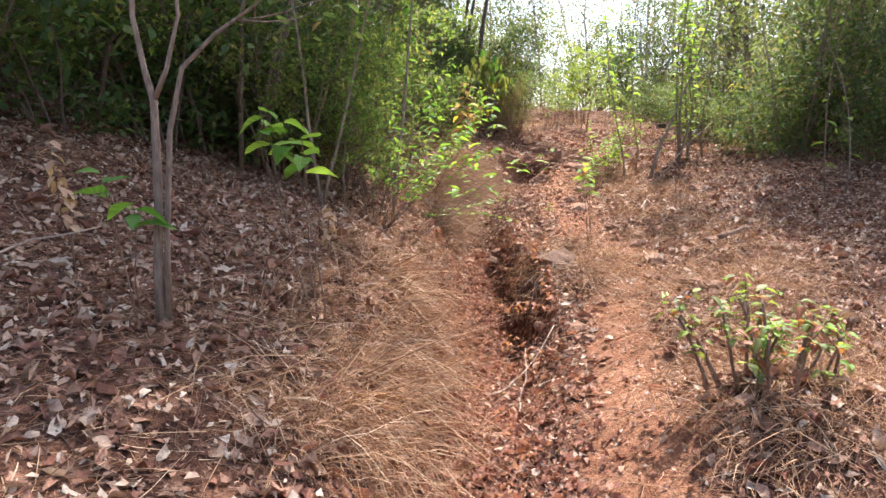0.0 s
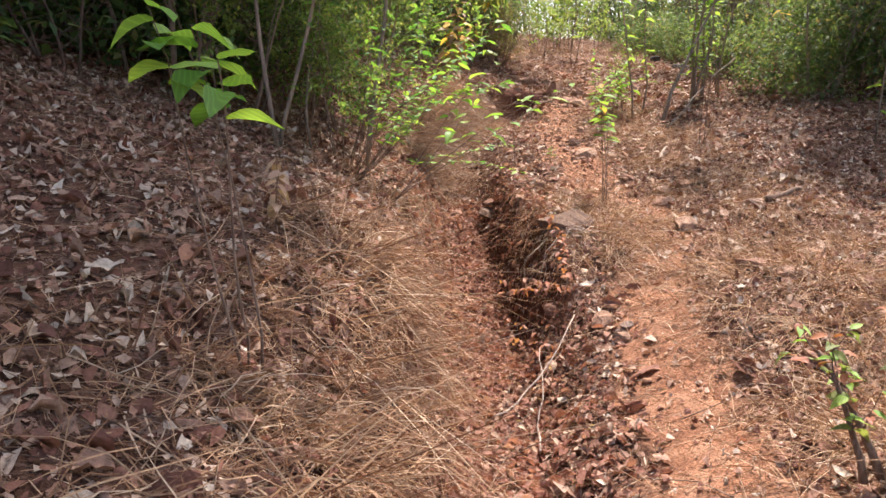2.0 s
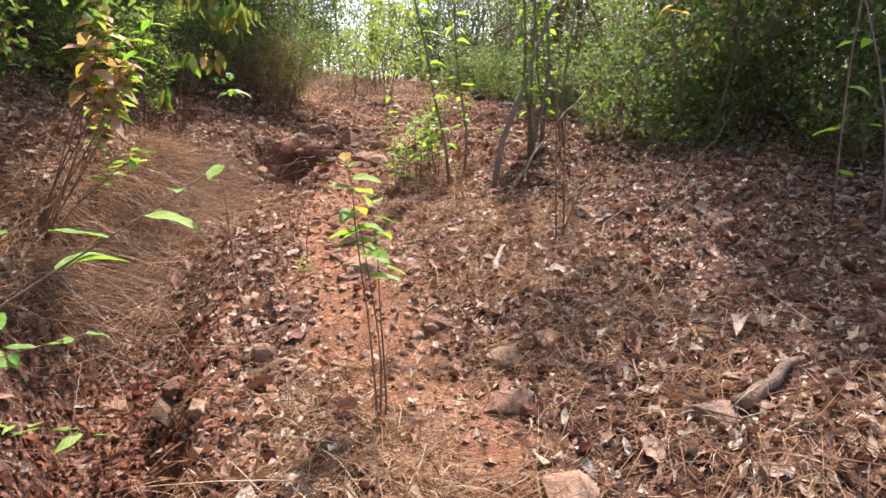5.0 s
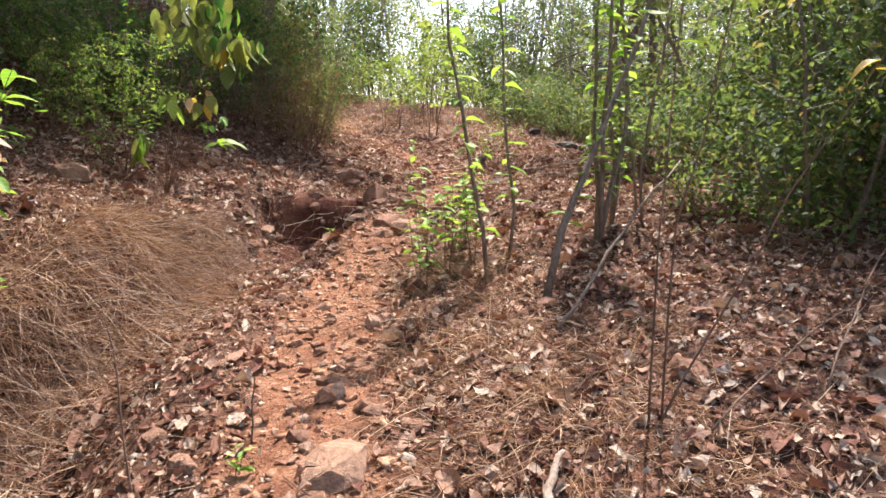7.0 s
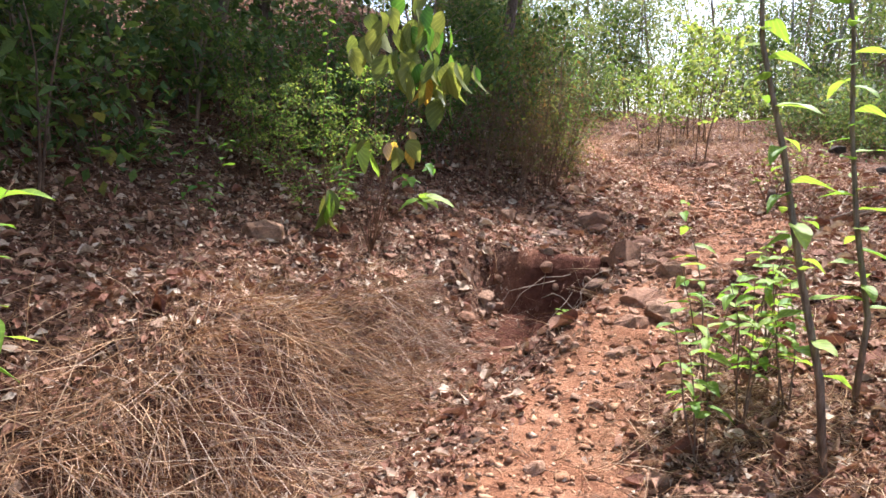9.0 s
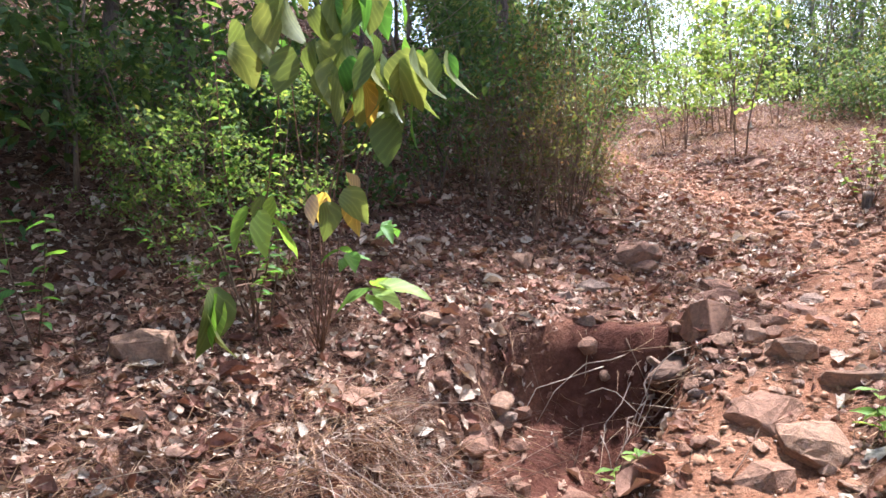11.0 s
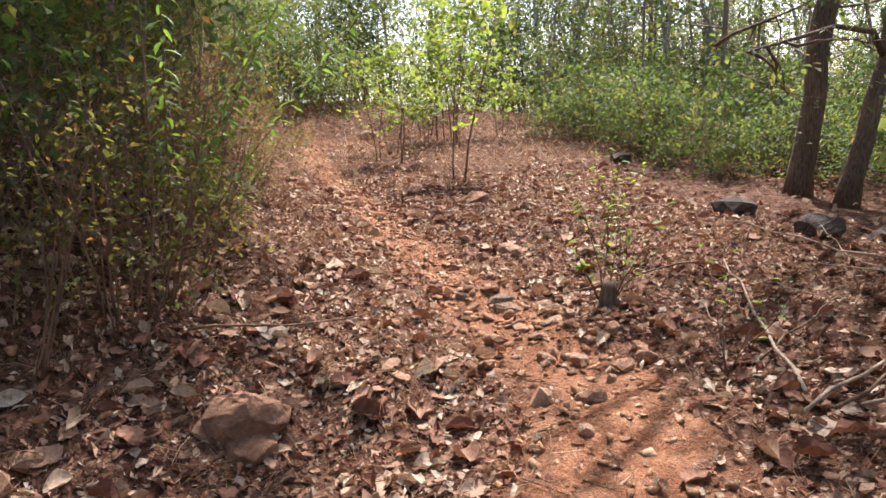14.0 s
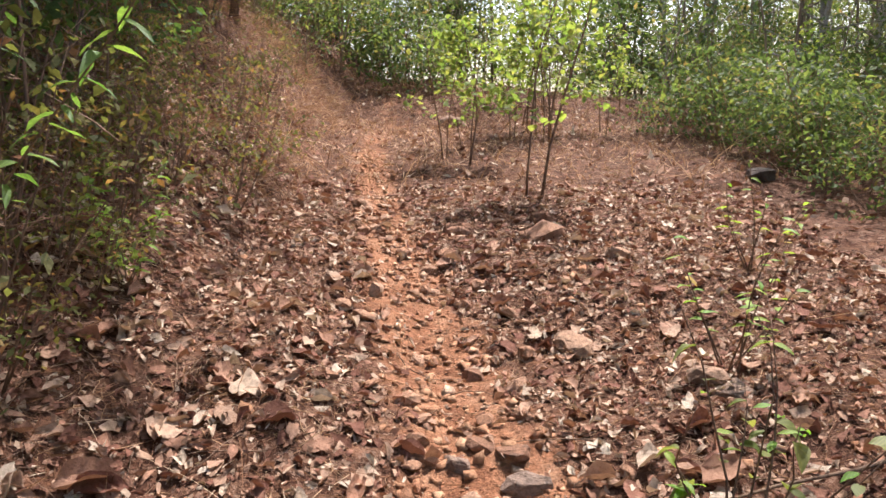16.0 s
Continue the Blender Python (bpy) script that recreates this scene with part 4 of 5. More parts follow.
fallen_leaves("broad_dry_leaves", "large pale curled dry teak leaves lying about", 3600, 0.07, 0.17, 22, DRY_LEAF, -3, 8, 2.7, 24, 0.035, lambda x, y: leaf_weight(x, y) * np.interp(y, [3, 8, 10, 13], [0.5, 0.2, 0.6, 1]), broad=True)
fallen_leaves("teak_leaves", "very large curled pinkish-brown dead teak leaves", 260, 0.13, 0.2, 26, DRY_LEAF, -1, 5.6, 11.8, 19, 0.04, broad=True)
fallen_leaves("gully_leaves", "reddish dry leaves heaped in the gully", 12000, 0.03, 0.085, 23, LEAF_RUST, -0.7, 1.5, 2.0, 9.6, 0.04, lambda x, y: np.exp(-((x - np.interp(y, ST_Y, GUL_X) + 0.08) / 0.42) ** 2))


def straw(name, label, n, seed, x0, x1, y0, y1, weigh, lo=0.12, hi=0.4, thick=0.0022, stand_up=0.8, mat=STRAW):
    """Dry grass: bent blades of three joints that lean and hang downhill."""
    rng = np.random.default_rng(seed)
    x, y = cover_points(rng, n, x0, x1, y0, y1, weigh)
    nor = tilt(x, y, 0.12)
    a = rng.uniform(0, 6.28, n)
    clump = patchy(x, y, 3.5, seed)
    a = a + 2 * clump
    d = np.stack([np.cos(a), np.sin(a), np.full(n, stand_up)], 1) + nor * (0.5, 0.5, 0)
    d[:, 2] += rng.normal(0, 0.25, n)
    d /= np.linalg.norm(d, axis=1, keepdims=True)
    down = np.stack([nor[:, 0] * 0.7, nor[:, 1] * 0.7, np.full(n, -0.75)], 1) + rng.normal(0, 0.8, (n, 3))
    side = np.cross(d, down)
    side /= np.linalg.norm(side, axis=1, keepdims=True) + 1e-9
    size = rng.uniform(lo, hi, n) * (0.5 + clump)
    root = np.stack([x, y, rest(x, y) - 0.005], 1)
    rows = []
    for u, w in ((0, 1.0), (0.38, 0.9), (0.72, 0.65), (1.0, 0.2)):
        mid = root + size[:, None] * (d * u * (1 - 0.35 * u) + down * 0.75 * u * u)
        mid[:, 2] = np.maximum(mid[:, 2], rest(mid[:, 0], mid[:, 1]) + 0.006)
        rows += [mid - side * thick * w, mid + side * thick * w]
    v = np.stack(rows, 1).reshape(-1, 3)
    quad = np.array([0, 1, 3, 2, 2, 3, 5, 4, 4, 5, 7, 6])
    stuff(name, mesh_of(name, v, (np.arange(n)[:, None] * 8 + quad[None]).ravel(), np.full(n * 3, 4), mat), label, "dry grass")


def bank_weight(x, y):
    lx = np.interp(y, ST_Y, LIP_X)
    w = np.exp(-((x - lx - np.where(y < 8.5, -0.12, 0.1)) / np.where(y < 8.5, 0.42, 0.56)) ** 2)
    return w * np.interp(y, [2.5, 3.2, 4.7, 5.3, 9.2, 10.0, 12.6, 13.4], [0.5, 1, 0.9, 0.07, 0.07, 1, 1, 0.1])


def verge_weight(x, y):
    px = np.interp(y, ST_Y, PATH_X)
    w = np.exp(-((x - px - 1.0) / 0.55) ** 2) * np.interp(y, [2.7, 3.2, 6, 7, 9, 12, 13], [0.9, 1, 0.9, 0.45, 0.6, 0.5, 0.1])
    m = np.exp(-((x - 1.7) / 0.5) ** 2 - ((y - 7.0) / 0.9) ** 2)
    return np.clip(w + m, 0, 1)


straw("bank_grass", "matted tan dry grass hanging over the gully bank", 6500, 31, -1.8, 1.8, 2.5, 13.8, lambda x, y: bank_weight(x, y) * np.clip(patchy(x, y, 2.6, 3.0) * 3 - 0.9, 0.08, 1), 0.12, 0.42, 0.0026, 0.55)
straw("hanging_stalks", "wiry dry stalks hanging down the gully bank", 2600, 35, -0.2, 1.7, 9.6, 14.2, lambda x, y: np.exp(-((x - np.interp(y, ST_Y, LIP_X) - 0.15) / 0.25) ** 2), 0.2, 0.5, 0.0024, 0.2, PALE_STALK)
straw("verge_grass", "pale dry grass tufts along the footpath", 13000, 32, 0.9, 5, 2.7, 13.5, lambda x, y: verge_weight(x, y) * np.clip(patchy(x, y, 3.0, 8.0) * 3 - 0.9, 0.1, 1), 0.07, 0.3, 0.0024)
straw("thin_grass", "sparse dry grass and stalks between fallen leaves", 40000, 33, -3.2, 7, 1.2, 23, lambda x, y: 0.45 + 0.2 * (y < 9) + 0.35 * (y < 5.5) - np.interp(y, [8, 10], [0.3, 0.5]) * trodden(x, y), 0.06, 0.24, 0.0019, 0.45)
straw("far_grass", "dry straw-coloured grass at the edge of the clearing", 9000, 34, 0, 14, 24, 38, lambda x, y: np.full_like(x, 1.0), 0.2, 0.5, 0.005, 1.6)


def tussocks(name, label, count, blades, seed, x0, x1, y0, y1, weigh, lo, hi, thick=0.0024, hang=0.8):
    """Tufts of dry grass: blades that rise from one foot, part like hair and hang over downhill."""
    rng = np.random.default_rng(seed)
    x, y = cover_points(rng, count, x0, x1, y0, y1, weigh)
    fall = tilt(x, y, 0.2) * (1, 1, 0)
    tall = rng.uniform(lo, hi, count)
    x, y, fall, tall = (np.repeat(v, blades, 0) for v in (x, y, fall, tall))
    n = len(x)
    x, y = x + rng.normal(0, 0.06, n), y + rng.normal(0, 0.06, n)
    a = rng.uniform(0, 6.28, n)
    out = np.stack([np.cos(a), np.sin(a), np.zeros(n)], 1) * rng.uniform(0.1, 0.9, n)[:, None] + fall * rng.uniform(0.1, 1.0, n)[:, None]
    rise = np.stack([out[:, 0], out[:, 1], rng.uniform(0.25, 0.8, n)], 1)
    drop = out * 0.4 + (0, 0, -1) * rng.uniform(0.3, 1.5, n)[:, None] * hang
    bend, kink = rng.normal(0, 0.22, (n, 3)), rng.normal(0, 0.05, (5, n, 3))
    side = np.cross(rise, rng.normal(0, 1, (n, 3)))
    side /= np.linalg.norm(side, axis=1, keepdims=True) + 1e-9
    size = tall * rng.uniform(0.35, 1.2, n)
    root = np.stack([x, y, rest(x, y) - 0.01], 1)
    rows = []
    for k, (u, w) in enumerate(((0, 1.0), (0.25, 1.0), (0.5, 0.9), (0.75, 0.7), (1.0, 0.2))):
        mid = root + size[:, None] * (rise * u + drop * u * u * u * 1.15 + bend * u * u + kink[k] * u)
        mid[:, 2] = np.maximum(mid[:, 2], rest(mid[:, 0], mid[:, 1]) + 0.008)
        rows += [mid - side * thick * w, mid + side * thick * w]
    quad = np.array([0, 1, 3, 2, 2, 3, 5, 4, 4, 5, 7, 6, 6, 7, 9, 8])
    stuff(name, mesh_of(name, np.stack(rows, 1).reshape(-1, 3), (np.arange(n)[:, None] * 10 + quad[None]).ravel(), np.full(n * 4, 4), STRAW), label, "dry grass")


def mound_weight(x, y):
    lx = np.interp(y, ST_Y, LIP_X)
    return np.exp(-((x - lx + np.interp(y, [9, 10], [0.08, -0.1])) / 0.26) ** 2) * np.interp(y, [2.3, 2.6, 5.0, 5.5, 9.0, 9.8, 13.9, 14.3], [0.6, 1, 1, 0.02, 0.06, 1, 0.8, 0.1])


tussocks("grass_tussocks", "drooping tussocks of tan dry grass on the gully bank", 200, 36, 51, -1.3, 1.5, 2.3, 14.3, mound_weight, 0.15, 0.34)
tussocks("slab_tussocks", "tufts of pale dry grass round the rock slab", 60, 34, 52, 0.95, 2.6, 6.2, 8.4, lambda x, y: np.exp(-((x - 1.55) / 0.5) ** 2) * 0.9, 0.1, 0.24, 0.002)
tussocks("verge_tussocks", "tufts of pale straw beside the footpath", 260, 36, 53, 1.3, 4.2, 2.4, 12.5, lambda x, y: verge_weight(x, y) * (1 - trodden(x, y)), 0.14, 0.32)
tussocks("bank_top_tussocks", "dry pinkish-tan grass on the steep bank", 240, 20, 54, 0.6, 2.9, 22.0, 32.0, lambda x, y: np.clip((np.interp(y, ST_Y, LIP_X) + 0.1 - x) * 4, 0, 1), 0.15, 0.36, 0.003, 0.5)
tussocks("channel_tussocks", "small wiry tufts of dry grass among fallen leaves", 45, 40, 55, 1.6, 4.6, 15.6, 19.0, lambda x, y: np.exp(-((x - np.interp(y, ST_Y, GUL_X)) / 0.6) ** 2), 0.1, 0.2, 0.002)


def twigs():
    rng = np.random.default_rng(41)
    lines = []
    x, y = cover_points(rng, 4600, -2.5, 7, 2.0, 23, lambda x, y: 0.2 + 0.8 * leaf_weight(x, y))
    for a, b in zip(x, y):
        t, length, r = rng.uniform(0, 6.28), rng.uniform(0.1, 0.5), rng.uniform(0.0012, 0.004)
        line, bend = [], rng.normal(0, 0.5)
        for u in np.linspace(0, 1, 4):
            p, q = a + math.cos(t + bend * u) * length * u, b + math.sin(t + bend * u) * length * u
            line.append((p, q, float(rest(p, q)) + 0.012 + 0.03 * u * rng.uniform(0, 1), r * (1 - 0.6 * u)))
        lines.append(line)
    stuff("fallen_twigs", tube_mesh("fallen_twigs", lines, TWIG, 3), "thin brown fallen twigs among the leaves", "twigs")


twigs()


# ---- single sticks and roots ----
def stick(name, label, category, ends, radius, mat=TWIG, seed=0, sag=0.05, lift=0.02):
    """A fallen branch between two places, each (x, y, height over the ground)."""
    rng = np.random.default_rng(seed)
    (x0, y0, h0), (x1, y1, h1) = ends
    line = []
    for u in np.linspace(0, 1, 9):
        x, y = x0 + (x1 - x0) * u + rng.normal(0, sag * 0.25), y0 + (y1 - y0) * u + rng.normal(0, sag * 0.25)
        line.append((x, y, float(rest(x, y)) + lift + h0 + (h1 - h0) * u, radius * (1 - 0.55 * u)))
    return tagged(new(name, tube_mesh(name, [line], mat, 7)), label, category)


stick("broken_stick", "short pale broken stick on dry leaves", "stick", ((2.72, 8.98, 0.0), (2.90, 9.22, 0.05)), 0.024, PALE_STICK, 1)
stick("fallen_branch", "long thin grey fallen branch leaning into the shrubs", "branch", ((3.35, 10.45, 0.0), (4.55, 11.2, 0.75)), 0.013, BARK, 2)
stick("fallen_branch", "thin brown fallen branch on leaf litter", "branch", ((3.5, 9.2, 0.02), (5.2, 9.9, 0.22)), 0.006, TWIG, 3)
stick("fallen_branch", "thin pale fallen branch on leaf litter", "branch", ((5.1, 16.3, 0.03), (6.0, 18.2, 0.06)), 0.011, PALE_STICK, 4)
stick("fallen_branch", "forked grey branch lying on leaf litter", "branch", ((5.0, 16.2, 0.02), (6.6, 16.7, 0.08)), 0.010, PALE_STICK, 5)
stick("fallen_branch", "thin grey branch lying under the thicket", "branch", ((4.1, 9.2, 0.05), (5.9, 10.6, 0.45)), 0.006, TWIG, 6)
stick("fallen_branch", "reddish dead branch lying in the gully", "branch", ((0.35, 4.9, 0.12), (1.0, 5.7, 0.16)), 0.008, PALE_STICK, 7)
stick("fallen_branch", "thin pale twig lying in the gully", "branch", ((0.55, 4.5, 0.05), (0.7, 5.4, 0.3)), 0.006, PALE_STICK, 8)
stick("fallen_branch", "pale weathered stick on the shaded slope", "branch", ((-2.3, 2.9, 0.02), (-1.75, 3.5, 0.25)), 0.009, PALE_STICK, 9)
stick("fallen_branch", "thin brown branch lying across dry leaves", "branch", ((2.3, 17.7, 0.03), (3.3, 18.0, 0.04)), 0.010, TWIG, 10)
stick("fallen_log", "short reddish rotten log on the leaf litter", "log", ((3.0, 7.1, 0.02), (3.4, 7.25, 0.02)), 0.036, TWIG, 11)


def brush():
    """Dead branches dropped beside the trail in the clearing."""
    rng = random.Random(29)
    for n in range(16):
        x, y, a = rng.uniform(4.9, 7.2), rng.uniform(15.6, 19.0), rng.uniform(0, 6.28)
        length = rng.uniform(0.5, 1.5)
        stick("fallen_branch", "thin pale dead branch dropped on dry leaves", "branch", ((x, y, rng.uniform(0, 0.05)), (x + math.cos(a) * length, y + math.sin(a) * length, rng.uniform(0.02, 0.16))), rng.uniform(0.005, 0.011), PALE_STICK if n % 2 else TWIG, 80 + n, 0.1)


brush()


def root_tangle(name, label, x0, x1, y, seed, count=12, drop=0.35, depth=0.3):
    """Thin bare roots that hang over a cut edge."""
    rng = np.random.default_rng(seed)
    thing = tagged(new(name), label, "roots")
    for _ in range(count):
        x, yy, line = rng.uniform(x0, x1), y + rng.normal(0, 0.08), []
        d = np.array([rng.normal(0, 0.3), -depth * rng.uniform(0.5, 1), 0])
        z = float(rest(x, yy)) + 0.02
        for u in np.linspace(0, 1, 6):
            p = np.array([x, yy, z]) + d * u + rng.normal(0, 0.02, 3) + (0, 0, 0.06 * math.sin(u * 3) - drop * u * u)
            p[2] = max(p[2], float(rest(p[0], p[1])) + 0.006)
            line.append((*p, 0.0045 * (1 - 0.6 * u)))
        part("root", tube_mesh("root", [line], PALE_STICK, 4), thing)


root_tangle("hanging_roots", "thin pale roots hanging over the gully head", 2.0, 2.9, 14.95, 3, 14)
root_tangle("hanging_roots", "thin dry roots hanging below the rock slab", 0.9, 1.3, 6.75, 4, 10, 0.4, 0.25)


# ---- single plants with large leaves ----
def broad_leaf(seed, curl, fold, wide, mat):
    """One broad leaf, a metre long, as a mesh of its own: seven rows across a midrib, wavy at the rim."""
    rng = random.Random(seed)
    vs, fs = [], []
    for n in range(8):
        u = n / 7
        w = wide * math.sin(math.pi * min(1, u * 0.97 + 0.03) ** 0.85) ** 0.9 + 0.004
        for k in (-1, -0.5, 0, 0.5, 1):
            vs.append((k * w, u, fold * abs(k) * w - curl * u * u + 0.025 * abs(k) * math.sin(9 * u + seed + k) + rng.uniform(-0.008, 0.008)))
    for n in range(7):
        for k in range(4):
            a = n * 5 + k
            fs.append((a, a + 1, a + 6, a + 5))
    me = bpy.data.meshes.new("leaf")
    me.from_pydata(vs, [], fs)
    me.polygons.foreach_set("use_smooth", [True] * len(fs))
    me.materials.append(mat)
    return me


def leaf_set(mat, wide=0.25, curl=0.3):
    return [broad_leaf(n, curl * (0.5 + 0.4 * n), 0.15 + 0.1 * n, wide * (0.9 + 0.08 * n), mat) for n in range(4)]


def one_leaf_material(name, a, b, through=0.45):
    """A large leaf with pale veins; each leaf its own shade."""
    mat, t, bs = material(name, 0.55, 0.25)
    info = t.nodes.new("ShaderNodeObjectInfo")
    col = ramp(t, info.outputs["Random"], ((0.0, a), (1.0, b)))
    co = t.nodes.new("ShaderNodeTexCoord").outputs["Object"]
    wave = node(t, "ShaderNodeTexWave", Scale=4.0, Distortion=1.5)
    wave.bands_direction = "DIAGONAL"
    t.links.new(co, wave.inputs["Vector"])
    veins = ramp(t, wave.outputs["Fac"], ((0.0, (0.85, 0.85, 0.85)), (0.93, (1, 1, 1)), (1.0, (1.35, 1.3, 1.2))))
    col = mixed(t, 0.8, col, veins, "MULTIPLY")
    spots = ramp(t, noise_of(t, 5.0, 5.0, 0.6, co), ((0.6, (1, 1, 1)), (0.72, (0.75, 0.62, 0.4))))
    col = mixed(t, 0.8, col, spots, "MULTIPLY")
    t.links.new(col, bs.inputs["Base Color"])
    tr = t.nodes.new("ShaderNodeBsdfTranslucent")
    t.links.new(mixed(t, 1.0, col, (1.6, 1.6, 0.8), "MULTIPLY"), tr.inputs[0])
    mix = node(t, "ShaderNodeMixShader", Fac=through)
    t.links.new(bs.outputs[0], mix.inputs[1])
    t.links.new(tr.outputs[0], mix.inputs[2])
    t.links.new(mix.outputs[0], t.nodes["Material Output"].inputs[0])
    return mat


BROAD_GREEN = leaf_set(one_leaf_material("broad_green_leaf", (0.07, 0.17, 0.035), (0.17, 0.30, 0.05)), 0.22, 0.25)
BROAD_YOUNG = leaf_set(one_leaf_material("young_green_leaf", (0.14, 0.27, 0.04), (0.30, 0.40, 0.08)), 0.20, 0.25)
BROAD_OVATE = leaf_set(one_leaf_material("ovate_green_leaf", (0.12, 0.25, 0.04), (0.26, 0.38, 0.07)), 0.29, 0.22)
BROAD_OLIVE = leaf_set(one_leaf_material("olive_drooping_leaf", (0.11, 0.15, 0.045), (0.23, 0.24, 0.075), 0.42), 0.32, 0.4)
BROAD_PINK = leaf_set(one_leaf_material("pinkish_new_leaf", (0.36, 0.22, 0.14), (0.48, 0.34, 0.22), 0.3), 0.3, 0.3)
BROAD_YELLOW = leaf_set(one_leaf_material("yellowing_leaf", (0.42, 0.26, 0.05), (0.5, 0.36, 0.1)), 0.26, 0.35)
BROAD_RUST = leaf_set(one_leaf_material("rusty_dead_leaf", (0.28, 0.1, 0.05), (0.42, 0.19, 0.1), 0.3), 0.28, 0.4)
NARROW = leaf_set(one_leaf_material("narrow_green_leaf", (0.09, 0.17, 0.045), (0.18, 0.27, 0.07)), 0.13, 0.25)


def set_leaf(thing, kinds, rng, p, way, size, label=""):
    way = Vector(way).normalized()
    side = way.cross(Vector((rng.uniform(-0.4, 0.4), rng.uniform(-0.4, 0.4), 1))).normalized()
    up = side.cross(way)
    ob = part("leaf", kinds[rng.randrange(len(kinds))], thing, label)
    k = size * rng.uniform(0.75, 1.2)
    ob.matrix_basis = Matrix.Translation(p) @ Matrix((side, way, up)).transposed().to_4x4() @ Matrix.Diagonal((k * rng.uniform(0.85, 1.15), k, k, 1))
    return ob


def leafy(name, label, category, x, y, stems, kinds, size, per_stem, from_u=0.35, radius=0.008, droop=0.35, mat=TWIG, seed=0, wander=0.08, odd=None):
    """A small plant. stems: (way, length) pairs from its foot; leaves sit along each stem, large and few."""
    rng = random.Random(seed)
    nr = np.random.default_rng(seed)
    thing = tagged(new(name), label, category)
    thing.location = (x, y, float(rest(x, y)))
    for way, length in stems:
        line = grow(nr, (rng.uniform(-0.03, 0.03), rng.uniform(-0.03, 0.03), -0.04), way, length, radius, 8, wander, -0.01)
        part("stem", tube_mesh("stem", [line], mat, 5), thing)
        for n in range(per_stem):
            u = from_u + (1 - from_u) * (n + rng.uniform(0, 0.6)) / per_stem
            p = point_on(line, min(u, 1.0))
            a = n * 2.4 + rng.uniform(-0.5, 0.5)
            out = (math.cos(a), math.sin(a), rng.uniform(-0.1, 0.5) - droop)
            set_leaf(thing, odd if odd and rng.random() < 0.12 else kinds, rng, p[:3], out, size)
    return thing


# The forked tree on the slope at the start of the walk
def forked_tree(x, y):
    rng = np.random.default_rng(5)
    thing = tagged(new("forked_tree"), "small grey-barked tree forking low on the leafy slope", "tree")
    thing.location = (x, y, float(rest(x, y)))
    trunk = [(0, 0, -0.06, 0.034), (0.0, 0.0, 0.25, 0.031), (0.015, 0.02, 0.55, 0.028), (0.02, 0.03, 0.98, 0.025), (-0.02, 0.05, 1.12, 0.019), (-0.06, 0.06, 1.35, 0.017), (-0.05, 0.08, 1.8, 0.014), (-0.09, 0.1, 2.4, 0.01)]
    second = [(0.03, 0.0, -0.04, 0.022), (0.05, 0.0, 0.4, 0.02), (0.085, 0.02, 0.85, 0.018), (0.15, 0.03, 1.12, 0.016), (0.30, 0.05, 1.27, 0.013), (0.48, 0.08, 1.40, 0.009), (0.60, 0.1, 1.6, 0.006)]
    third = [(0.02, 0.03, 0.98, 0.018), (0.08, 0.04, 1.12, 0.015), (0.13, 0.08, 1.35, 0.012), (0.12, 0.1, 1.8, 0.009), (0.2, 0.12, 2.4, 0.006)]
    trunk, second, third = ([(*p[:3], p[3] * 0.68) for p in line] for line in (trunk, second, third))
    for line in (trunk, second, third):
        part("trunk", tube_mesh("trunk", [line], BARK, 8), thing)
    twigs_ = []
    for line in (trunk[4:], second[4:], third[2:]):
        for _ in range(6):
            q = point_on(line, rng.uniform(0.2, 1))
            twigs_.append(grow(rng, q[:3], around(rng, 1, 0.4)[0] + (0, 0, 0.4), rng.uniform(0.25, 0.6), 0.005, 5, 0.15))
    tagged(part("branchwork", tube_mesh("branchwork", twigs_, BARK, 4), thing), kind="stuff")
    seats = np.array([t[-1][:3] for t in twigs_])
    c = np.repeat(seats, 9, 0) + rng.normal(0, 0.09, (len(seats) * 9, 3))
    tagged(part("crown", mesh_of("crown", *leaves(rng, c, around(rng, len(c), 0.5) - (0, 0, 0.2), around(rng, len(c)) * 0.5 + (0, 0, 1), rng.uniform(0.05, 0.09, len(c))), LEAF_MID), thing), kind="stuff")


forked_tree(-1.27, 3.02)
leafy("green_seedling", "green seedling with broad leaves at the foot of a tree", "plant", -1.36, 3.0, [((-0.1, -0.1, 1), 0.72), ((0.12, 0.1, 1), 0.6)], BROAD_GREEN, 0.15, 5, 0.75, 0.005, 0.1, seed=1)
leafy("leafy_sapling", "slim sapling with bright backlit green leaves", "plant", -0.66, 3.55, [((0.02, 0.0, 1), 1.2), ((0.12, 0.0, 1), 1.08), ((-0.06, 0.05, 1), 1.28)], BROAD_OVATE, 0.165, 6, 0.8, 0.006, 0.2, seed=2)
leafy("dry_flower_stalk", "dry tan flower stalk with papery husks", "plant", -1.88, 3.5, [((-0.1, 0, 1), 0.75), ((0.1, 0, 1), 0.6)], BROAD_PINK, 0.07, 14, 0.45, 0.005, 0.6, seed=3)
leafy("rusty_seedling", "withered seedling with rusty dead leaves", "plant", -0.75, 4.6, [((0.1, 0, 1), 0.35), ((-0.1, 0, 1), 0.4)], BROAD_PINK, 0.07, 8, 0.3, 0.004, 0.6, seed=4)


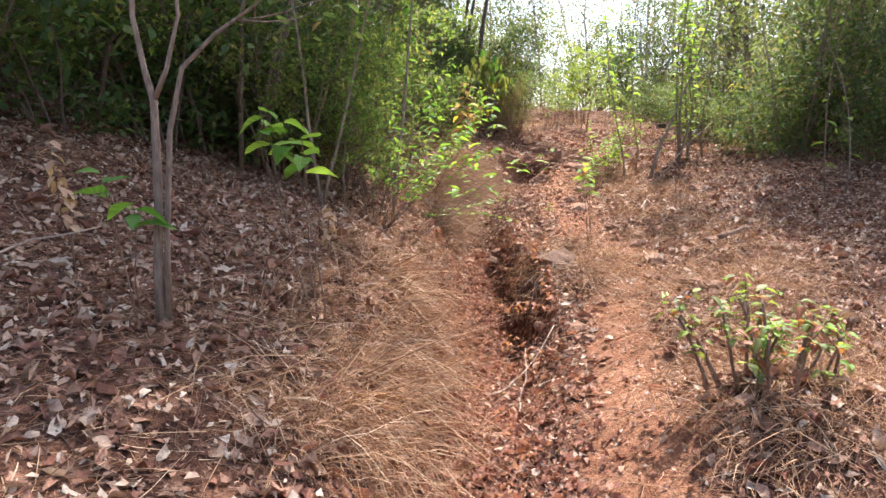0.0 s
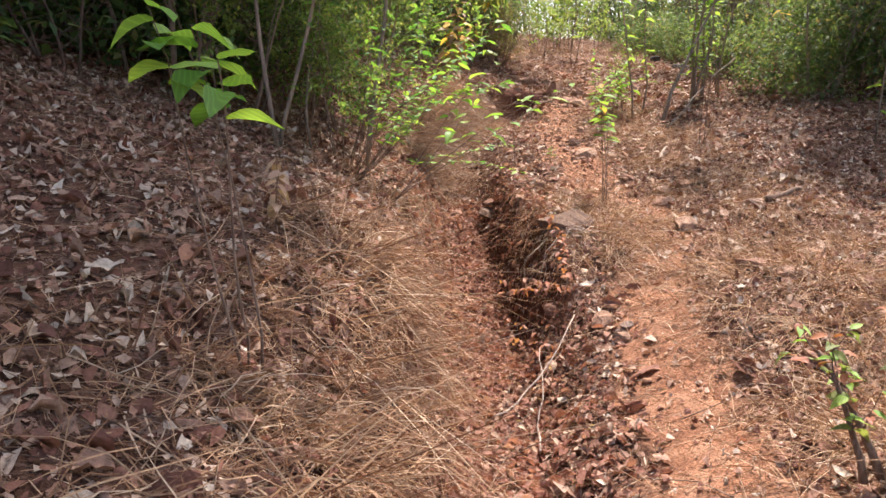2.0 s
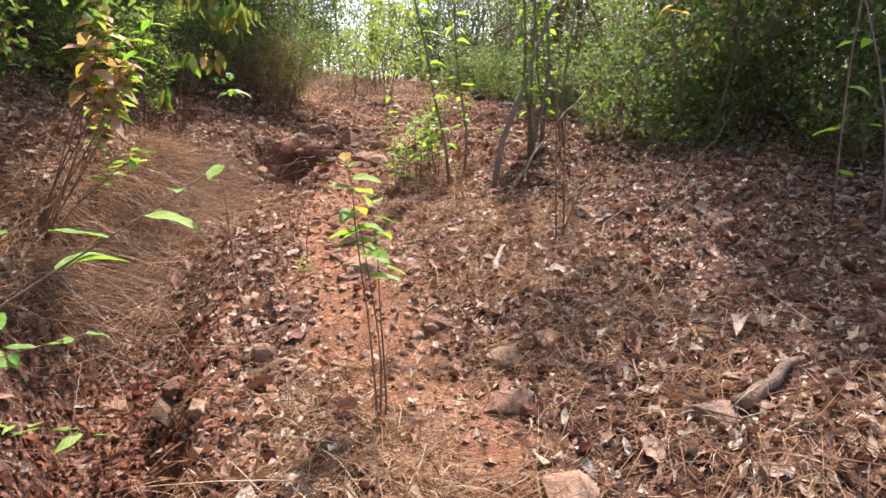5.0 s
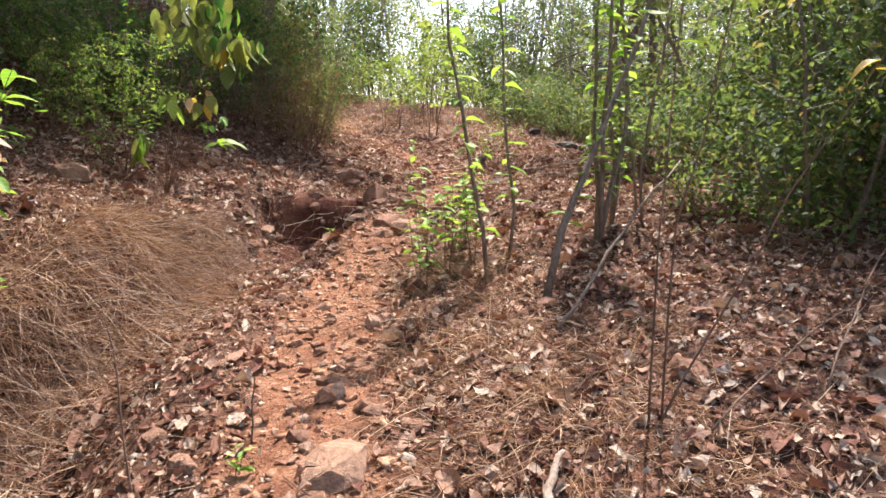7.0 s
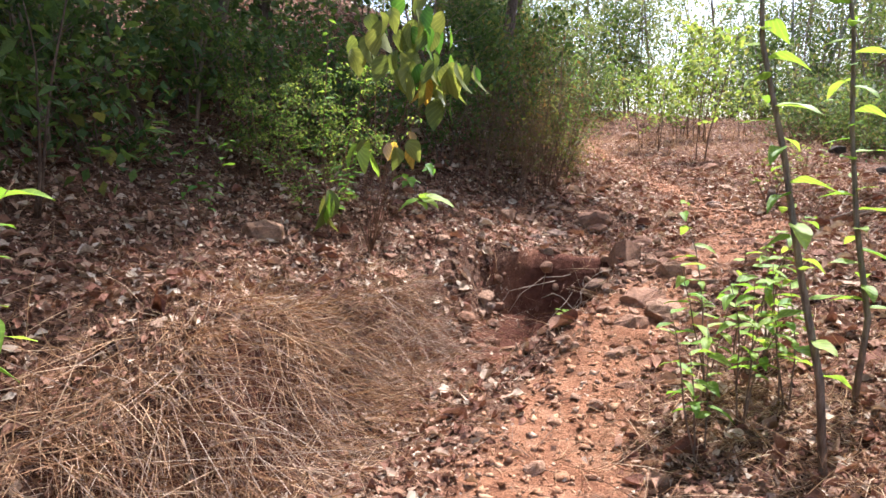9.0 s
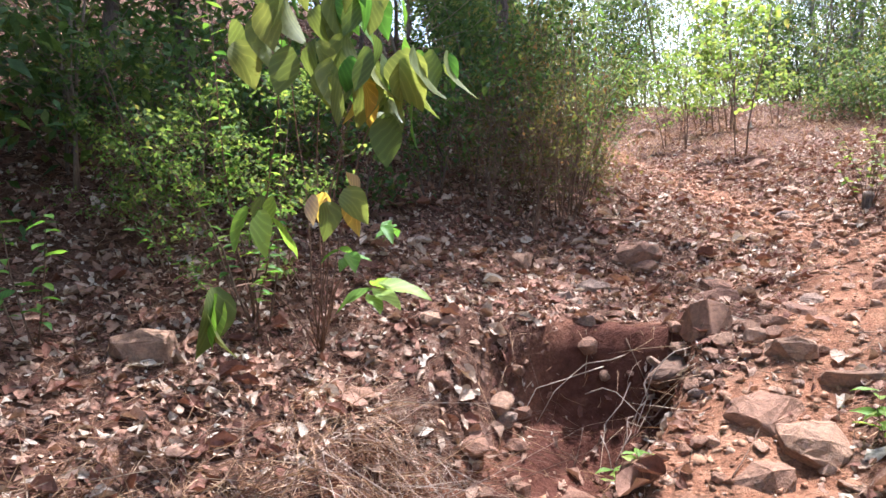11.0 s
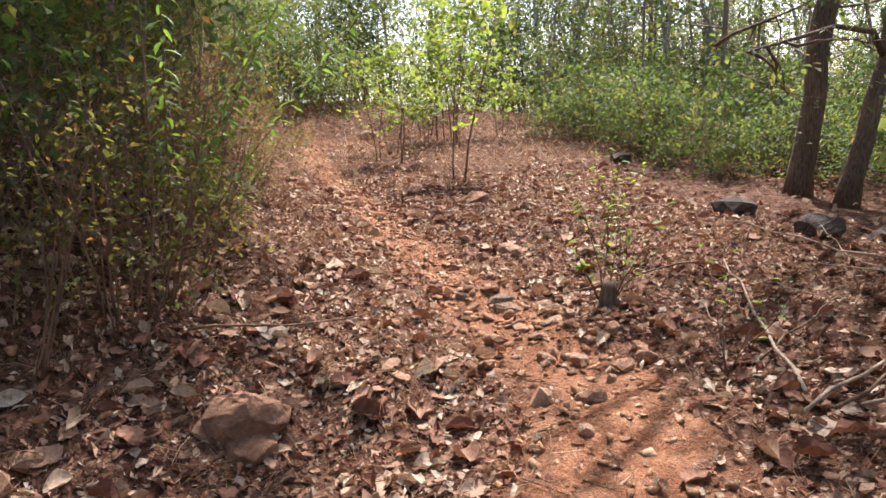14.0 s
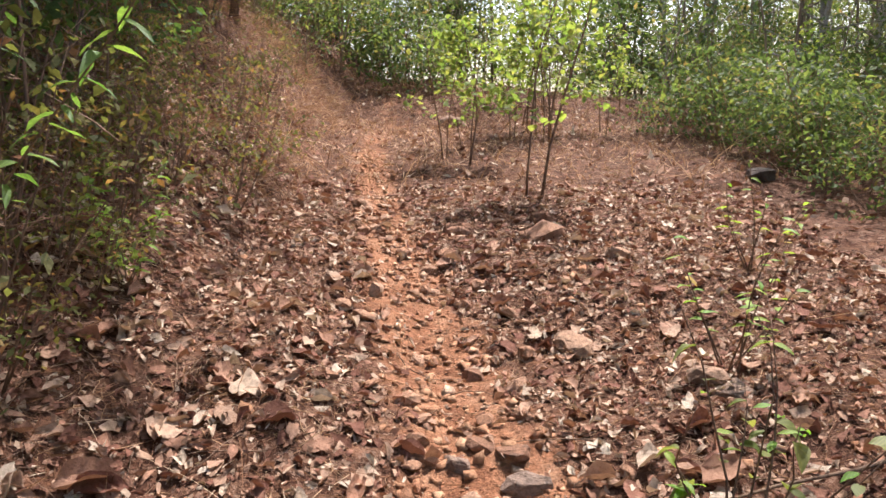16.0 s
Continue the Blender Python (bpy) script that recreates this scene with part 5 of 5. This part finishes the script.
# The cut-back bush beside the path
def cut_bush(x, y):
    rng = random.Random(6)
    nr = np.random.default_rng(6)
    thing = tagged(new("coppiced_bush"), "cut-back bush with stubby stems and yellow-green leaves", "shrub")
    thing.location = (x, y, float(rest(x, y)))
    for n in range(15):
        a, r = rng.uniform(0, 6.28), rng.uniform(0.05, 0.36)
        line = grow(nr, (math.cos(a) * r, math.sin(a) * r * 0.6, -0.05), (math.cos(a) * 0.3, math.sin(a) * 0.3, 1), rng.uniform(0.3, 0.52), rng.uniform(0.010, 0.020), 6, 0.08)
        part("stump", tube_mesh("stump", [[(*p[:3], max(p[3], 0.008)) for p in line]], TWIG, 6), thing)
        for k in range(rng.randrange(5, 8)):
            q = point_on(line, rng.uniform(0.35, 1))
            shoot = grow(nr, q[:3], (rng.uniform(-1, 1), rng.uniform(-1, 1), 0.9), rng.uniform(0.08, 0.2), 0.003, 4, 0.15)
            part("shoot", tube_mesh("shoot", [shoot], TWIG, 4), thing)
            for j in range(4):
                b = rng.uniform(0, 6.28)
                set_leaf(thing, (BROAD_YOUNG, BROAD_YOUNG, BROAD_OLIVE, BROAD_RUST)[rng.randrange(4)], rng, point_on(shoot, rng.uniform(0.3, 1))[:3], (math.cos(b), math.sin(b), rng.uniform(-0.3, 0.5)), 0.06)


cut_bush(1.55, 3.25)
leafy("path_sapling", "thin sapling in the path with a few green leaves", "plant", 1.75, 7.79, [((0.0, 0.0, 1), 1.22), ((0.05, 0.0, 1), 0.98), ((0.12, 0.05, 1), 1.05)], BROAD_OVATE, 0.13, 8, 0.66, 0.0055, 0.1, seed=7, wander=0.06, odd=BROAD_YELLOW)
leafy("overhanging_shrub", "shrub with long arching branches and pale green leaves", "shrub", -0.6, 7.0, [((0.75, -0.2, 1), 1.9), ((0.9, 0.0, 0.75), 1.8), ((0.5, -0.25, 1), 1.9), ((0.75, 0.25, 0.95), 1.8), ((0.3, 0.2, 1), 2.1), ((0.2, -0.35, 1), 1.7), ((0.55, 0.0, 0.7), 1.5), ((0.1, 0.1, 1), 2.2), ((0.45, 0.4, 1), 2.1)], BROAD_YOUNG[:2] + BROAD_GREEN[:2], 0.10, 26, 0.3, 0.005, 0.25, seed=8, wander=0.15)
leafy("overhanging_shrub", "slender shrub with a few large pale leaves over the gully", "shrub", -0.3, 6.5, [((1.5, 0.4, 1.05), 1.95), ((1.0, 0.15, 0.9), 1.5), ((0.7, 0.1, 0.9), 1.2), ((0.8, -0.15, 1.1), 1.4)], BROAD_YOUNG, 0.14, 8, 0.5, 0.006, 0.12, seed=12, wander=0.05)
leafy("thin_tree", "thin leaning tree stem with sparse leaves on the slope", "tree", -0.52, 7.72, [((0.12, 0.0, 1), 3.2)], BROAD_GREEN, 0.10, 22, 0.35, 0.026, 0.2, BARK, 9, 0.05)
leafy("thin_tree", "thin dark tree stem with sparse leaves on the slope", "tree", -1.2, 7.0, [((-0.05, 0.0, 1), 3.0), ((0.25, 0.1, 1), 2.4)], BROAD_GREEN, 0.10, 18, 0.35, 0.022, 0.2, BARK, 10, 0.06)
leafy("creeping_vine", "trailing plant with rusty dead leaves across the gully", "plant", 0.2, 4.4, [((0.8, 0.5, 0.35), 1.0), ((0.6, 0.9, 0.3), 0.9), ((0.9, 0.1, 0.4), 0.8)], BROAD_PINK, 0.05, 9, 0.3, 0.004, 0.3, seed=11, wander=0.15)


leafy("creeping_vine", "vine with rusty dead leaves hanging from the gully wall", "plant", 1.15, 6.2, [((-0.8, 0.1, 0.35), 0.8), ((-0.7, -0.4, 0.3), 0.75), ((-0.5, 0.5, 0.5), 0.6), ((-0.9, 0.3, 0.15), 0.7), ((-0.6, -0.8, 0.2), 0.7)], BROAD_RUST, 0.055, 18, 0.15, 0.003, 0.4, seed=13, wander=0.2)
leafy("creeping_vine", "vine with rusty dead leaves hanging from the gully wall", "plant", 0.95, 5.6, [((-0.8, 0.2, 0.3), 0.7), ((-0.6, -0.3, 0.35), 0.6), ((-0.7, 0.7, 0.2), 0.6)], BROAD_RUST, 0.05, 14, 0.15, 0.003, 0.4, seed=14, wander=0.2)
leafy("overhanging_shrub", "leafy sprays of small sunlit leaves arching over the gully", "shrub", -0.6, 7.05, [((1.1, 0.5, 0.95), 1.55), ((1.2, 0.3, 0.75), 1.5), ((1.0, 0.8, 1.0), 1.65), ((1.3, 0.6, 0.6), 1.5), ((0.9, 0.2, 1.15), 1.4), ((1.1, 0.9, 0.7), 1.7), ((1.0, 1.2, 0.9), 1.9)], BROAD_YOUNG[:2] + BROAD_GREEN[:2], 0.075, 30, 0.35, 0.004, 0.15, seed=15, wander=0.12)
leafy("grey_sapling", "thin crooked dark sapling on the shaded slope", "tree", -1.0, 7.6, [((-0.06, 0.0, 1), 2.6)], BROAD_GREEN, 0.08, 10, 0.6, 0.014, 0.2, BARK, 16, 0.16)


# Slim trees beside the path
def slim_tree(x, y, ways, radius, seed, leafiness=46, label="slim brown tree stem standing in dry leaves"):
    return leafy("slim_tree", label, "tree", x, y, ways, BROAD_YOUNG, 0.15, leafiness, 0.15, radius * 0.78, 0.1, BARK, seed, 0.09)


slim_tree(3.52, 11.0, [((0.24, 0.1, 1), 3.6)], 0.040, 21, 30, "leaning slim tree with brown bark above dry leaves")
slim_tree(3.2, 11.5, [((0.02, 0.0, 1), 3.2)], 0.024, 22)
slim_tree(3.55, 12.05, [((0.05, 0.0, 1), 3.2)], 0.022, 23)
slim_tree(4.3, 11.9, [((-0.12, 0.0, 1), 3.4), ((0.06, 0.05, 1), 3.2), ((0.2, 0.0, 1), 3.3)], 0.030, 24)
slim_tree(4.6, 12.3, [((0.02, 0.0, 1), 3.4), ((0.15, 0.1, 1), 3.0)], 0.026, 25)
slim_tree(5.0, 8.66, [((-0.08, 0.0, 1), 2.6)], 0.013, 26, 8)
slim_tree(5.1, 8.36, [((0.05, 0.0, 1), 2.6)], 0.014, 27, 8)
for n, (x, y) in enumerate(((2.95, 12.3), (3.15, 12.45), (3.35, 12.7), (3.05, 12.0), (3.25, 12.1), (2.8, 11.75))):
    leafy("leafy_sapling", "knee-high sapling with fresh green leaves by the path", "plant", x, y, [((0.05, 0, 1), 1.15 - 0.12 * n), ((-0.12, 0, 1), 0.8), ((0.2, 0.1, 1), 0.7)], BROAD_YOUNG, 0.115, 9, 0.4, 0.006, 0.1, seed=31 + n)
leafy("dead_plant", "thin upright dead stem in dry grass", "plant", 1.2, 9.65, [((0.02, 0, 1), 1.0)], BROAD_GREEN, 0.05, 0, 0.5, 0.006, 0, seed=36)
leafy("dead_plant", "thin upright dead stem on the path edge", "plant", 1.64, 9.9, [((0.02, 0, 1), 0.42)], BROAD_GREEN, 0.05, 0, 0.5, 0.006, 0, seed=37)
leafy("small_seedling", "tiny bright green seedling on stony ground", "plant", 1.6, 9.65, [((0.1, 0, 1), 0.2), ((-0.1, 0, 1), 0.16)], BROAD_YOUNG, 0.07, 5, 0.3, 0.003, 0, seed=38)
leafy("small_seedling", "tiny bright green seedling on stony ground", "plant", 2.24, 13.72, [((0.0, 0, 1), 0.12)], BROAD_YOUNG, 0.09, 6, 0.4, 0.003, 0, seed=39)
leafy("small_seedling", "tiny bright green seedling on stony ground", "plant", 3.2, 13.72, [((0.1, 0, 1), 0.28), ((-0.1, 0, 1), 0.2)], BROAD_YOUNG, 0.10, 5, 0.3, 0.003, 0, seed=40)
leafy("bank_seedling", "yellow-green seedling growing from the gully bank", "plant", 2.2, 14.4, [((0.1, -0.3, 1), 0.22), ((-0.2, -0.2, 1), 0.18)], BROAD_YOUNG, 0.10, 5, 0.3, 0.003, 0, seed=41)
leafy("pink_leaved_plant", "sapling with pinkish-tan new leaves on the bank", "plant", -0.1, 10.3, [((0.4, -0.15, 1), 1.5), ((0.55, -0.25, 1), 1.35), ((0.3, -0.05, 1), 1.7), ((0.7, -0.2, 1), 1.3)], BROAD_PINK, 0.15, 15, 0.68, 0.007, 0.3, seed=42, odd=BROAD_YELLOW)
leafy("leafy_sapling", "sapling with yellow-green leaves on the grassy bank", "plant", -0.05, 10.2, [((0.5, -0.25, 1), 1.7), ((0.6, -0.1, 0.8), 1.2), ((0.35, -0.15, 1), 1.75), ((0.45, 0.1, 1), 1.55), ((0.7, -0.3, 0.7), 1.0)], BROAD_YOUNG, 0.13, 15, 0.6, 0.006, 0.15, seed=44)
leafy("roadside_shrub", "slender shrub with large bright leaves beside the path", "shrub", 3.35, 9.3, [((-0.05, -0.1, 1), 2.0), ((0.1, -0.15, 1), 2.2), ((0.3, -0.1, 1), 2.0)], BROAD_YOUNG, 0.13, 6, 0.8, 0.006, 0.2, seed=43, odd=BROAD_YELLOW)

# The drooping large-leaved shrub on the bank
def drooping_shrub(x, y, clusters):
    """A shrub whose stems arch from one foot to hanging bunches of large leaves.
    clusters: (centre, leaves, spread, leaf length, kinds, how far the leaves hang)."""
    rng = random.Random(51)
    thing = tagged(new("drooping_shrub"), "large-leaved shrub with drooping olive and yellowing leaves", "shrub")
    foot = Vector((x, y, float(rest(x, y))))
    thing.location = foot
    for centre, count, spread_r, size, kinds, hang in clusters:
        c = Vector(centre) - foot
        line = []
        for u in np.linspace(0, 1, 8):
            p = c * u + Vector((0, 0, 0.16 * math.sin(u * math.pi) * c.length)) + Vector((rng.gauss(0, 0.012), rng.gauss(0, 0.012), 0))
            line.append((*p, 0.005 * (1 - 0.6 * u)))
        part("stem", tube_mesh("stem", [line], TWIG, 5), thing)
        for n in range(count):
            d = Vector((rng.gauss(0, 1), rng.gauss(0, 1), rng.gauss(0, 0.8))).normalized() * spread_r * rng.random() ** 0.5
            a = rng.uniform(0, 6.28)
            flat = 1.05 - hang
            set_leaf(thing, kinds[rng.randrange(len(kinds))], rng, c + d, (math.cos(a) * flat, math.sin(a) * flat, -hang), size)


drooping_shrub(0.5, 14.5, (
    ((1.22, 13.64, 3.05), 24, 0.24, 0.21, [BROAD_OLIVE, BROAD_OLIVE, BROAD_GREEN], 0.85),
    ((1.2, 13.6, 2.98), 3, 0.06, 0.2, [BROAD_PINK, BROAD_YELLOW], 0.8),
    ((1.08, 13.72, 3.42), 22, 0.3, 0.2, [BROAD_OLIVE, BROAD_GREEN], 0.7),
    ((1.42, 13.72, 3.1), 10, 0.16, 0.2, [BROAD_OLIVE, BROAD_GREEN], 0.9),
    ((0.85, 13.7, 3.3), 12, 0.26, 0.19, [BROAD_OLIVE], 0.7),
    ((0.98, 13.62, 2.5), 7, 0.14, 0.14, [BROAD_PINK, BROAD_OLIVE, BROAD_YELLOW], 0.6),
    ((1.2, 13.42, 2.12), 5, 0.04, 0.2, [BROAD_YOUNG], 0.15),
    ((1.05, 13.5, 2.26), 5, 0.05, 0.12, [BROAD_GREEN], 0.2),
    ((0.8, 13.3, 2.5), 6, 0.08, 0.2, [BROAD_OLIVE, BROAD_YOUNG], 0.6),
    ((0.5, 13.38, 2.15), 4, 0.04, 0.22, [BROAD_YOUNG, BROAD_OLIVE], 0.75),
    ((1.2, 13.75, 2.35), 6, 0.08, 0.12, [BROAD_GREEN], 0.2)))
leafy("bright_shrub", "shrub with glossy bright green leaves on the shaded bank", "shrub", 0.1, 14.5, [((0.1, -0.3, 1), 1.9), ((-0.2, -0.2, 1), 1.8), ((0.35, -0.2, 1), 1.9), ((-0.4, -0.1, 1), 1.3), ((0.2, -0.45, 0.7), 1.0), ((-0.35, -0.4, 0.6), 0.9)], BROAD_YOUNG[:2] + BROAD_GREEN[:2], 0.085, 30, 0.25, 0.008, 0.1, seed=53)
leafy("bright_shrub", "low shrub with glossy dark green leaves on the shaded bank", "shrub", -0.7, 13.7, [((0.1, -0.3, 1), 1.0), ((-0.3, -0.2, 1), 0.9), ((0.45, -0.2, 0.9), 0.9)], BROAD_GREEN, 0.09, 14, 0.2, 0.006, 0.1, seed=54)


# The stump with shoots and the twiggy bushes of the clearing
def stump(x, y, h, r):
    thing = tagged(new("tree_stump"), "short dark tree stump with thin shoots among leaves", "stump")
    thing.location = (x, y, float(rest(x, y)))
    nr, rng = np.random.default_rng(61), random.Random(61)
    part("stub", tube_mesh("stub", [[(0, 0, -0.06, r * 1.25), (0.01, 0, h * 0.3, r), (0.02, 0, h * 0.75, r * 0.92), (0.03, 0.01, h, r * 0.75)]], DARK_BARK, 9), thing)
    for _ in range(9):
        a = rng.uniform(0, 6.28)
        line = grow(nr, (math.cos(a) * r, math.sin(a) * r, h * 0.4), (math.cos(a) * 0.5, math.sin(a) * 0.5, 1), rng.uniform(0.4, 1.0), 0.005, 6, 0.12)
        part("shoot", tube_mesh("shoot", [line], TWIG, 4), thing)
        for n in range(6):
            b = rng.uniform(0, 6.28)
            set_leaf(thing, BROAD_YOUNG if rng.random() < 0.5 else BROAD_OLIVE, rng, point_on(line, rng.uniform(0.2, 1))[:3], (math.cos(b), math.sin(b), 0), 0.07)


stump(4.92, 17.95, 0.2, 0.06)
TWIGGY = [((0.1, 0.1, 1), 0.9), ((-0.3, 0, 1), 0.8), ((0.4, 0.1, 1), 0.75), ((0.0, -0.4, 1), 0.7), ((-0.5, 0.2, 1), 0.6), ((0.6, -0.2, 0.9), 0.6)]
leafy("twiggy_bush", "sparse twiggy bush with a few yellow-green leaves", "shrub", 5.5, 19.25, TWIGGY, BROAD_YOUNG, 0.075, 6, 0.4, 0.006, 0.1, seed=62, odd=BROAD_YELLOW)
leafy("twiggy_bush", "sparse twiggy bush with a few yellow-green leaves", "shrub", 5.0, 16.75, TWIGGY[:4], BROAD_YOUNG, 0.06, 4, 0.5, 0.004, 0.1, seed=63)
leafy("twiggy_bush", "sparse twiggy bush with a few yellow-green leaves", "shrub", 6.3, 20.7, TWIGGY, BROAD_YOUNG, 0.08, 4, 0.5, 0.006, 0.1, seed=64, odd=BROAD_YELLOW)
leafy("yellow_bush", "low bush with yellowish small leaves under trees", "shrub", 2.35, 19.6, TWIGGY, BROAD_YOUNG, 0.08, 20, 0.25, 0.005, 0.1, seed=65)
leafy("hanging_branch", "shrub with long hanging branches of narrow green leaves", "shrub", 2.15, 18.0, [((0.35, -0.05, 1), 1.9), ((0.4, 0.05, 1), 2.4), ((0.3, -0.2, 1), 2.3), ((0.1, 0.2, 1), 2.6), ((0.05, -0.2, 1), 2.5), ((0.2, -0.3, 1), 2.4)], NARROW, 0.095, 44, 0.35, 0.006, 0.4, seed=66)
for x, y, s in ((1.9, 18.0, 1.0), (1.8, 18.7, 1.15), (2.1, 19.2, 0.8), (1.5, 17.2, 1.0), (1.6, 20.2, 1.1)):
    plant(DRY_BUSH, x, y, s)
for x, y, s in ((1.9, 17.7, 0.9), (2.15, 18.5, 0.8), (2.2, 19.3, 0.9), (2.0, 20.2, 1.0), (1.5, 18.9, 1.1), (2.3, 21.4, 0.9), (1.7, 22.2, 1.1)):
    plant(DULL_BUSH, x, y, s)
for x, y, s in ((0.6, 30.0, 1.0), (-0.4, 32.0, 1.1), (1.6, 34.0, 1.1), (-1.0, 28.6, 1.0), (1.5, 31.6, 0.9), (0.4, 27.2, 0.8)):
    plant(THICKET, x, y, s)
for x, y, s in ((4.65, 26.8, 0.8), (5.13, 23.33, 0.9), (4.5, 25.3, 0.75), (4.2, 25.9, 0.6), (6.2, 27.5, 0.8)):
    plant(YOUNG, x, y, s)


# The pair of dark trees at the edge of the clearing
def big_tree(x, y, lines, seed, label):
    nr = np.random.default_rng(seed)
    thing = tagged(new("old_tree"), label, "tree")
    thing.location = (x, y, float(rest(x, y)))
    twigs_ = []
    for n, line in enumerate(lines):
        part("trunk" if n == 0 else "limb", tube_mesh("trunk", [line], DARK_BARK, 10), thing)
        # Limbs ending above 5.5 m carry extra twigs, to cast denser shade.
        for _ in range(14 if line[-1][2] > 5.5 else 4 if n else 9):
            q = point_on(line, nr.uniform(0.55, 1) if n == 0 else nr.uniform(0.3, 1))
            arm = grow(nr, q[:3], around(nr, 1, 0.5)[0] + (0, 0, 0.3), nr.uniform(0.8, 1.8), 0.02, 6, 0.2)
            twigs_ += [arm] + [grow(nr, point_on(arm, nr.uniform(0.3, 1))[:3], around(nr, 1, 0.6)[0], nr.uniform(0.3, 0.8), 0.008, 5, 0.2) for _ in range(3)]
    tagged(part("branchwork", tube_mesh("branchwork", twigs_, DARK_BARK, 4), thing), kind="stuff")
    seats = np.array([t[-1][:3] for t in twigs_])
    c = np.repeat(seats, 14, 0) + nr.normal(0, 0.22, (len(seats) * 14, 3))
    tagged(part("crown", mesh_of("crown", *leaves(nr, c, around(nr, len(c), 0.5) - (0, 0, 0.2), around(nr, len(c)) * 0.5 + (0, 0, 1), nr.uniform(0.05, 0.1, len(c)), small=True), LEAF_MID), thing), kind="stuff")


# The last two limbs are added above the view to shade the trail.
big_tree(8.8, 20.95, [[(0, 0, -0.1, 0.19), (0.04, 0, 0.25, 0.15), (0.12, 0, 0.7, 0.135), (0.2, 0, 1.15, 0.13), (0.2, 0, 1.6, 0.128), (0.27, 0, 2.05, 0.135), (0.38, 0, 2.5, 0.115), (0.45, 0.1, 3.4, 0.09), (0.5, 0.2, 5.2, 0.05)], [(0.27, 0, 2.05, 0.07), (0.5, 0.05, 2.4, 0.06), (0.62, 0.1, 3.0, 0.05), (0.6, 0.1, 3.8, 0.03)], [(0.45, 0.1, 3.4, 0.06), (-0.8, -0.4, 4.9, 0.045), (-2.8, -1.4, 6.0, 0.03), (-4.8, -2.4, 6.4, 0.012)], [(0.5, 0.2, 5.2, 0.045), (-1.0, -0.8, 6.2, 0.035), (-2.6, -2.4, 6.8, 0.025), (-3.6, -3.8, 7.0, 0.01)]], 71, "old dark-barked tree with a straight knobbly trunk")
# Here the last limb is the unseen one, added for its shadow.
big_tree(8.75, 20.15, [[(0, 0, -0.1, 0.15), (0.08, 0, 0.3, 0.115), (0.22, 0, 0.75, 0.1), (0.3, 0, 1.15, 0.096), (0.46, 0, 1.6, 0.095), (0.5, 0, 2.2, 0.08), (0.46, 0.1, 3.4, 0.061), (0.5, 0.2, 5.0, 0.034)], [(0.46, 0, 1.6, 0.06), (0.8, 0, 1.95, 0.055), (1.3, 0, 2.35, 0.045), (2.2, 0.1, 3.2, 0.028)], [(0.44, 0, 1.55, 0.04), (0.2, -0.05, 1.85, 0.034), (-0.3, -0.1, 1.9, 0.026), (-0.9, -0.2, 1.75, 0.018), (-1.5, -0.3, 1.62, 0.01), (-2.0, -0.4, 1.7, 0.004)], [(0.46, 0.1, 3.4, 0.05), (-0.8, 0, 4.6, 0.04), (-2.6, -0.3, 5.6, 0.03), (-4.2, -0.8, 6.0, 0.012)]], 72, "old dark-barked tree forking low beside its neighbour")
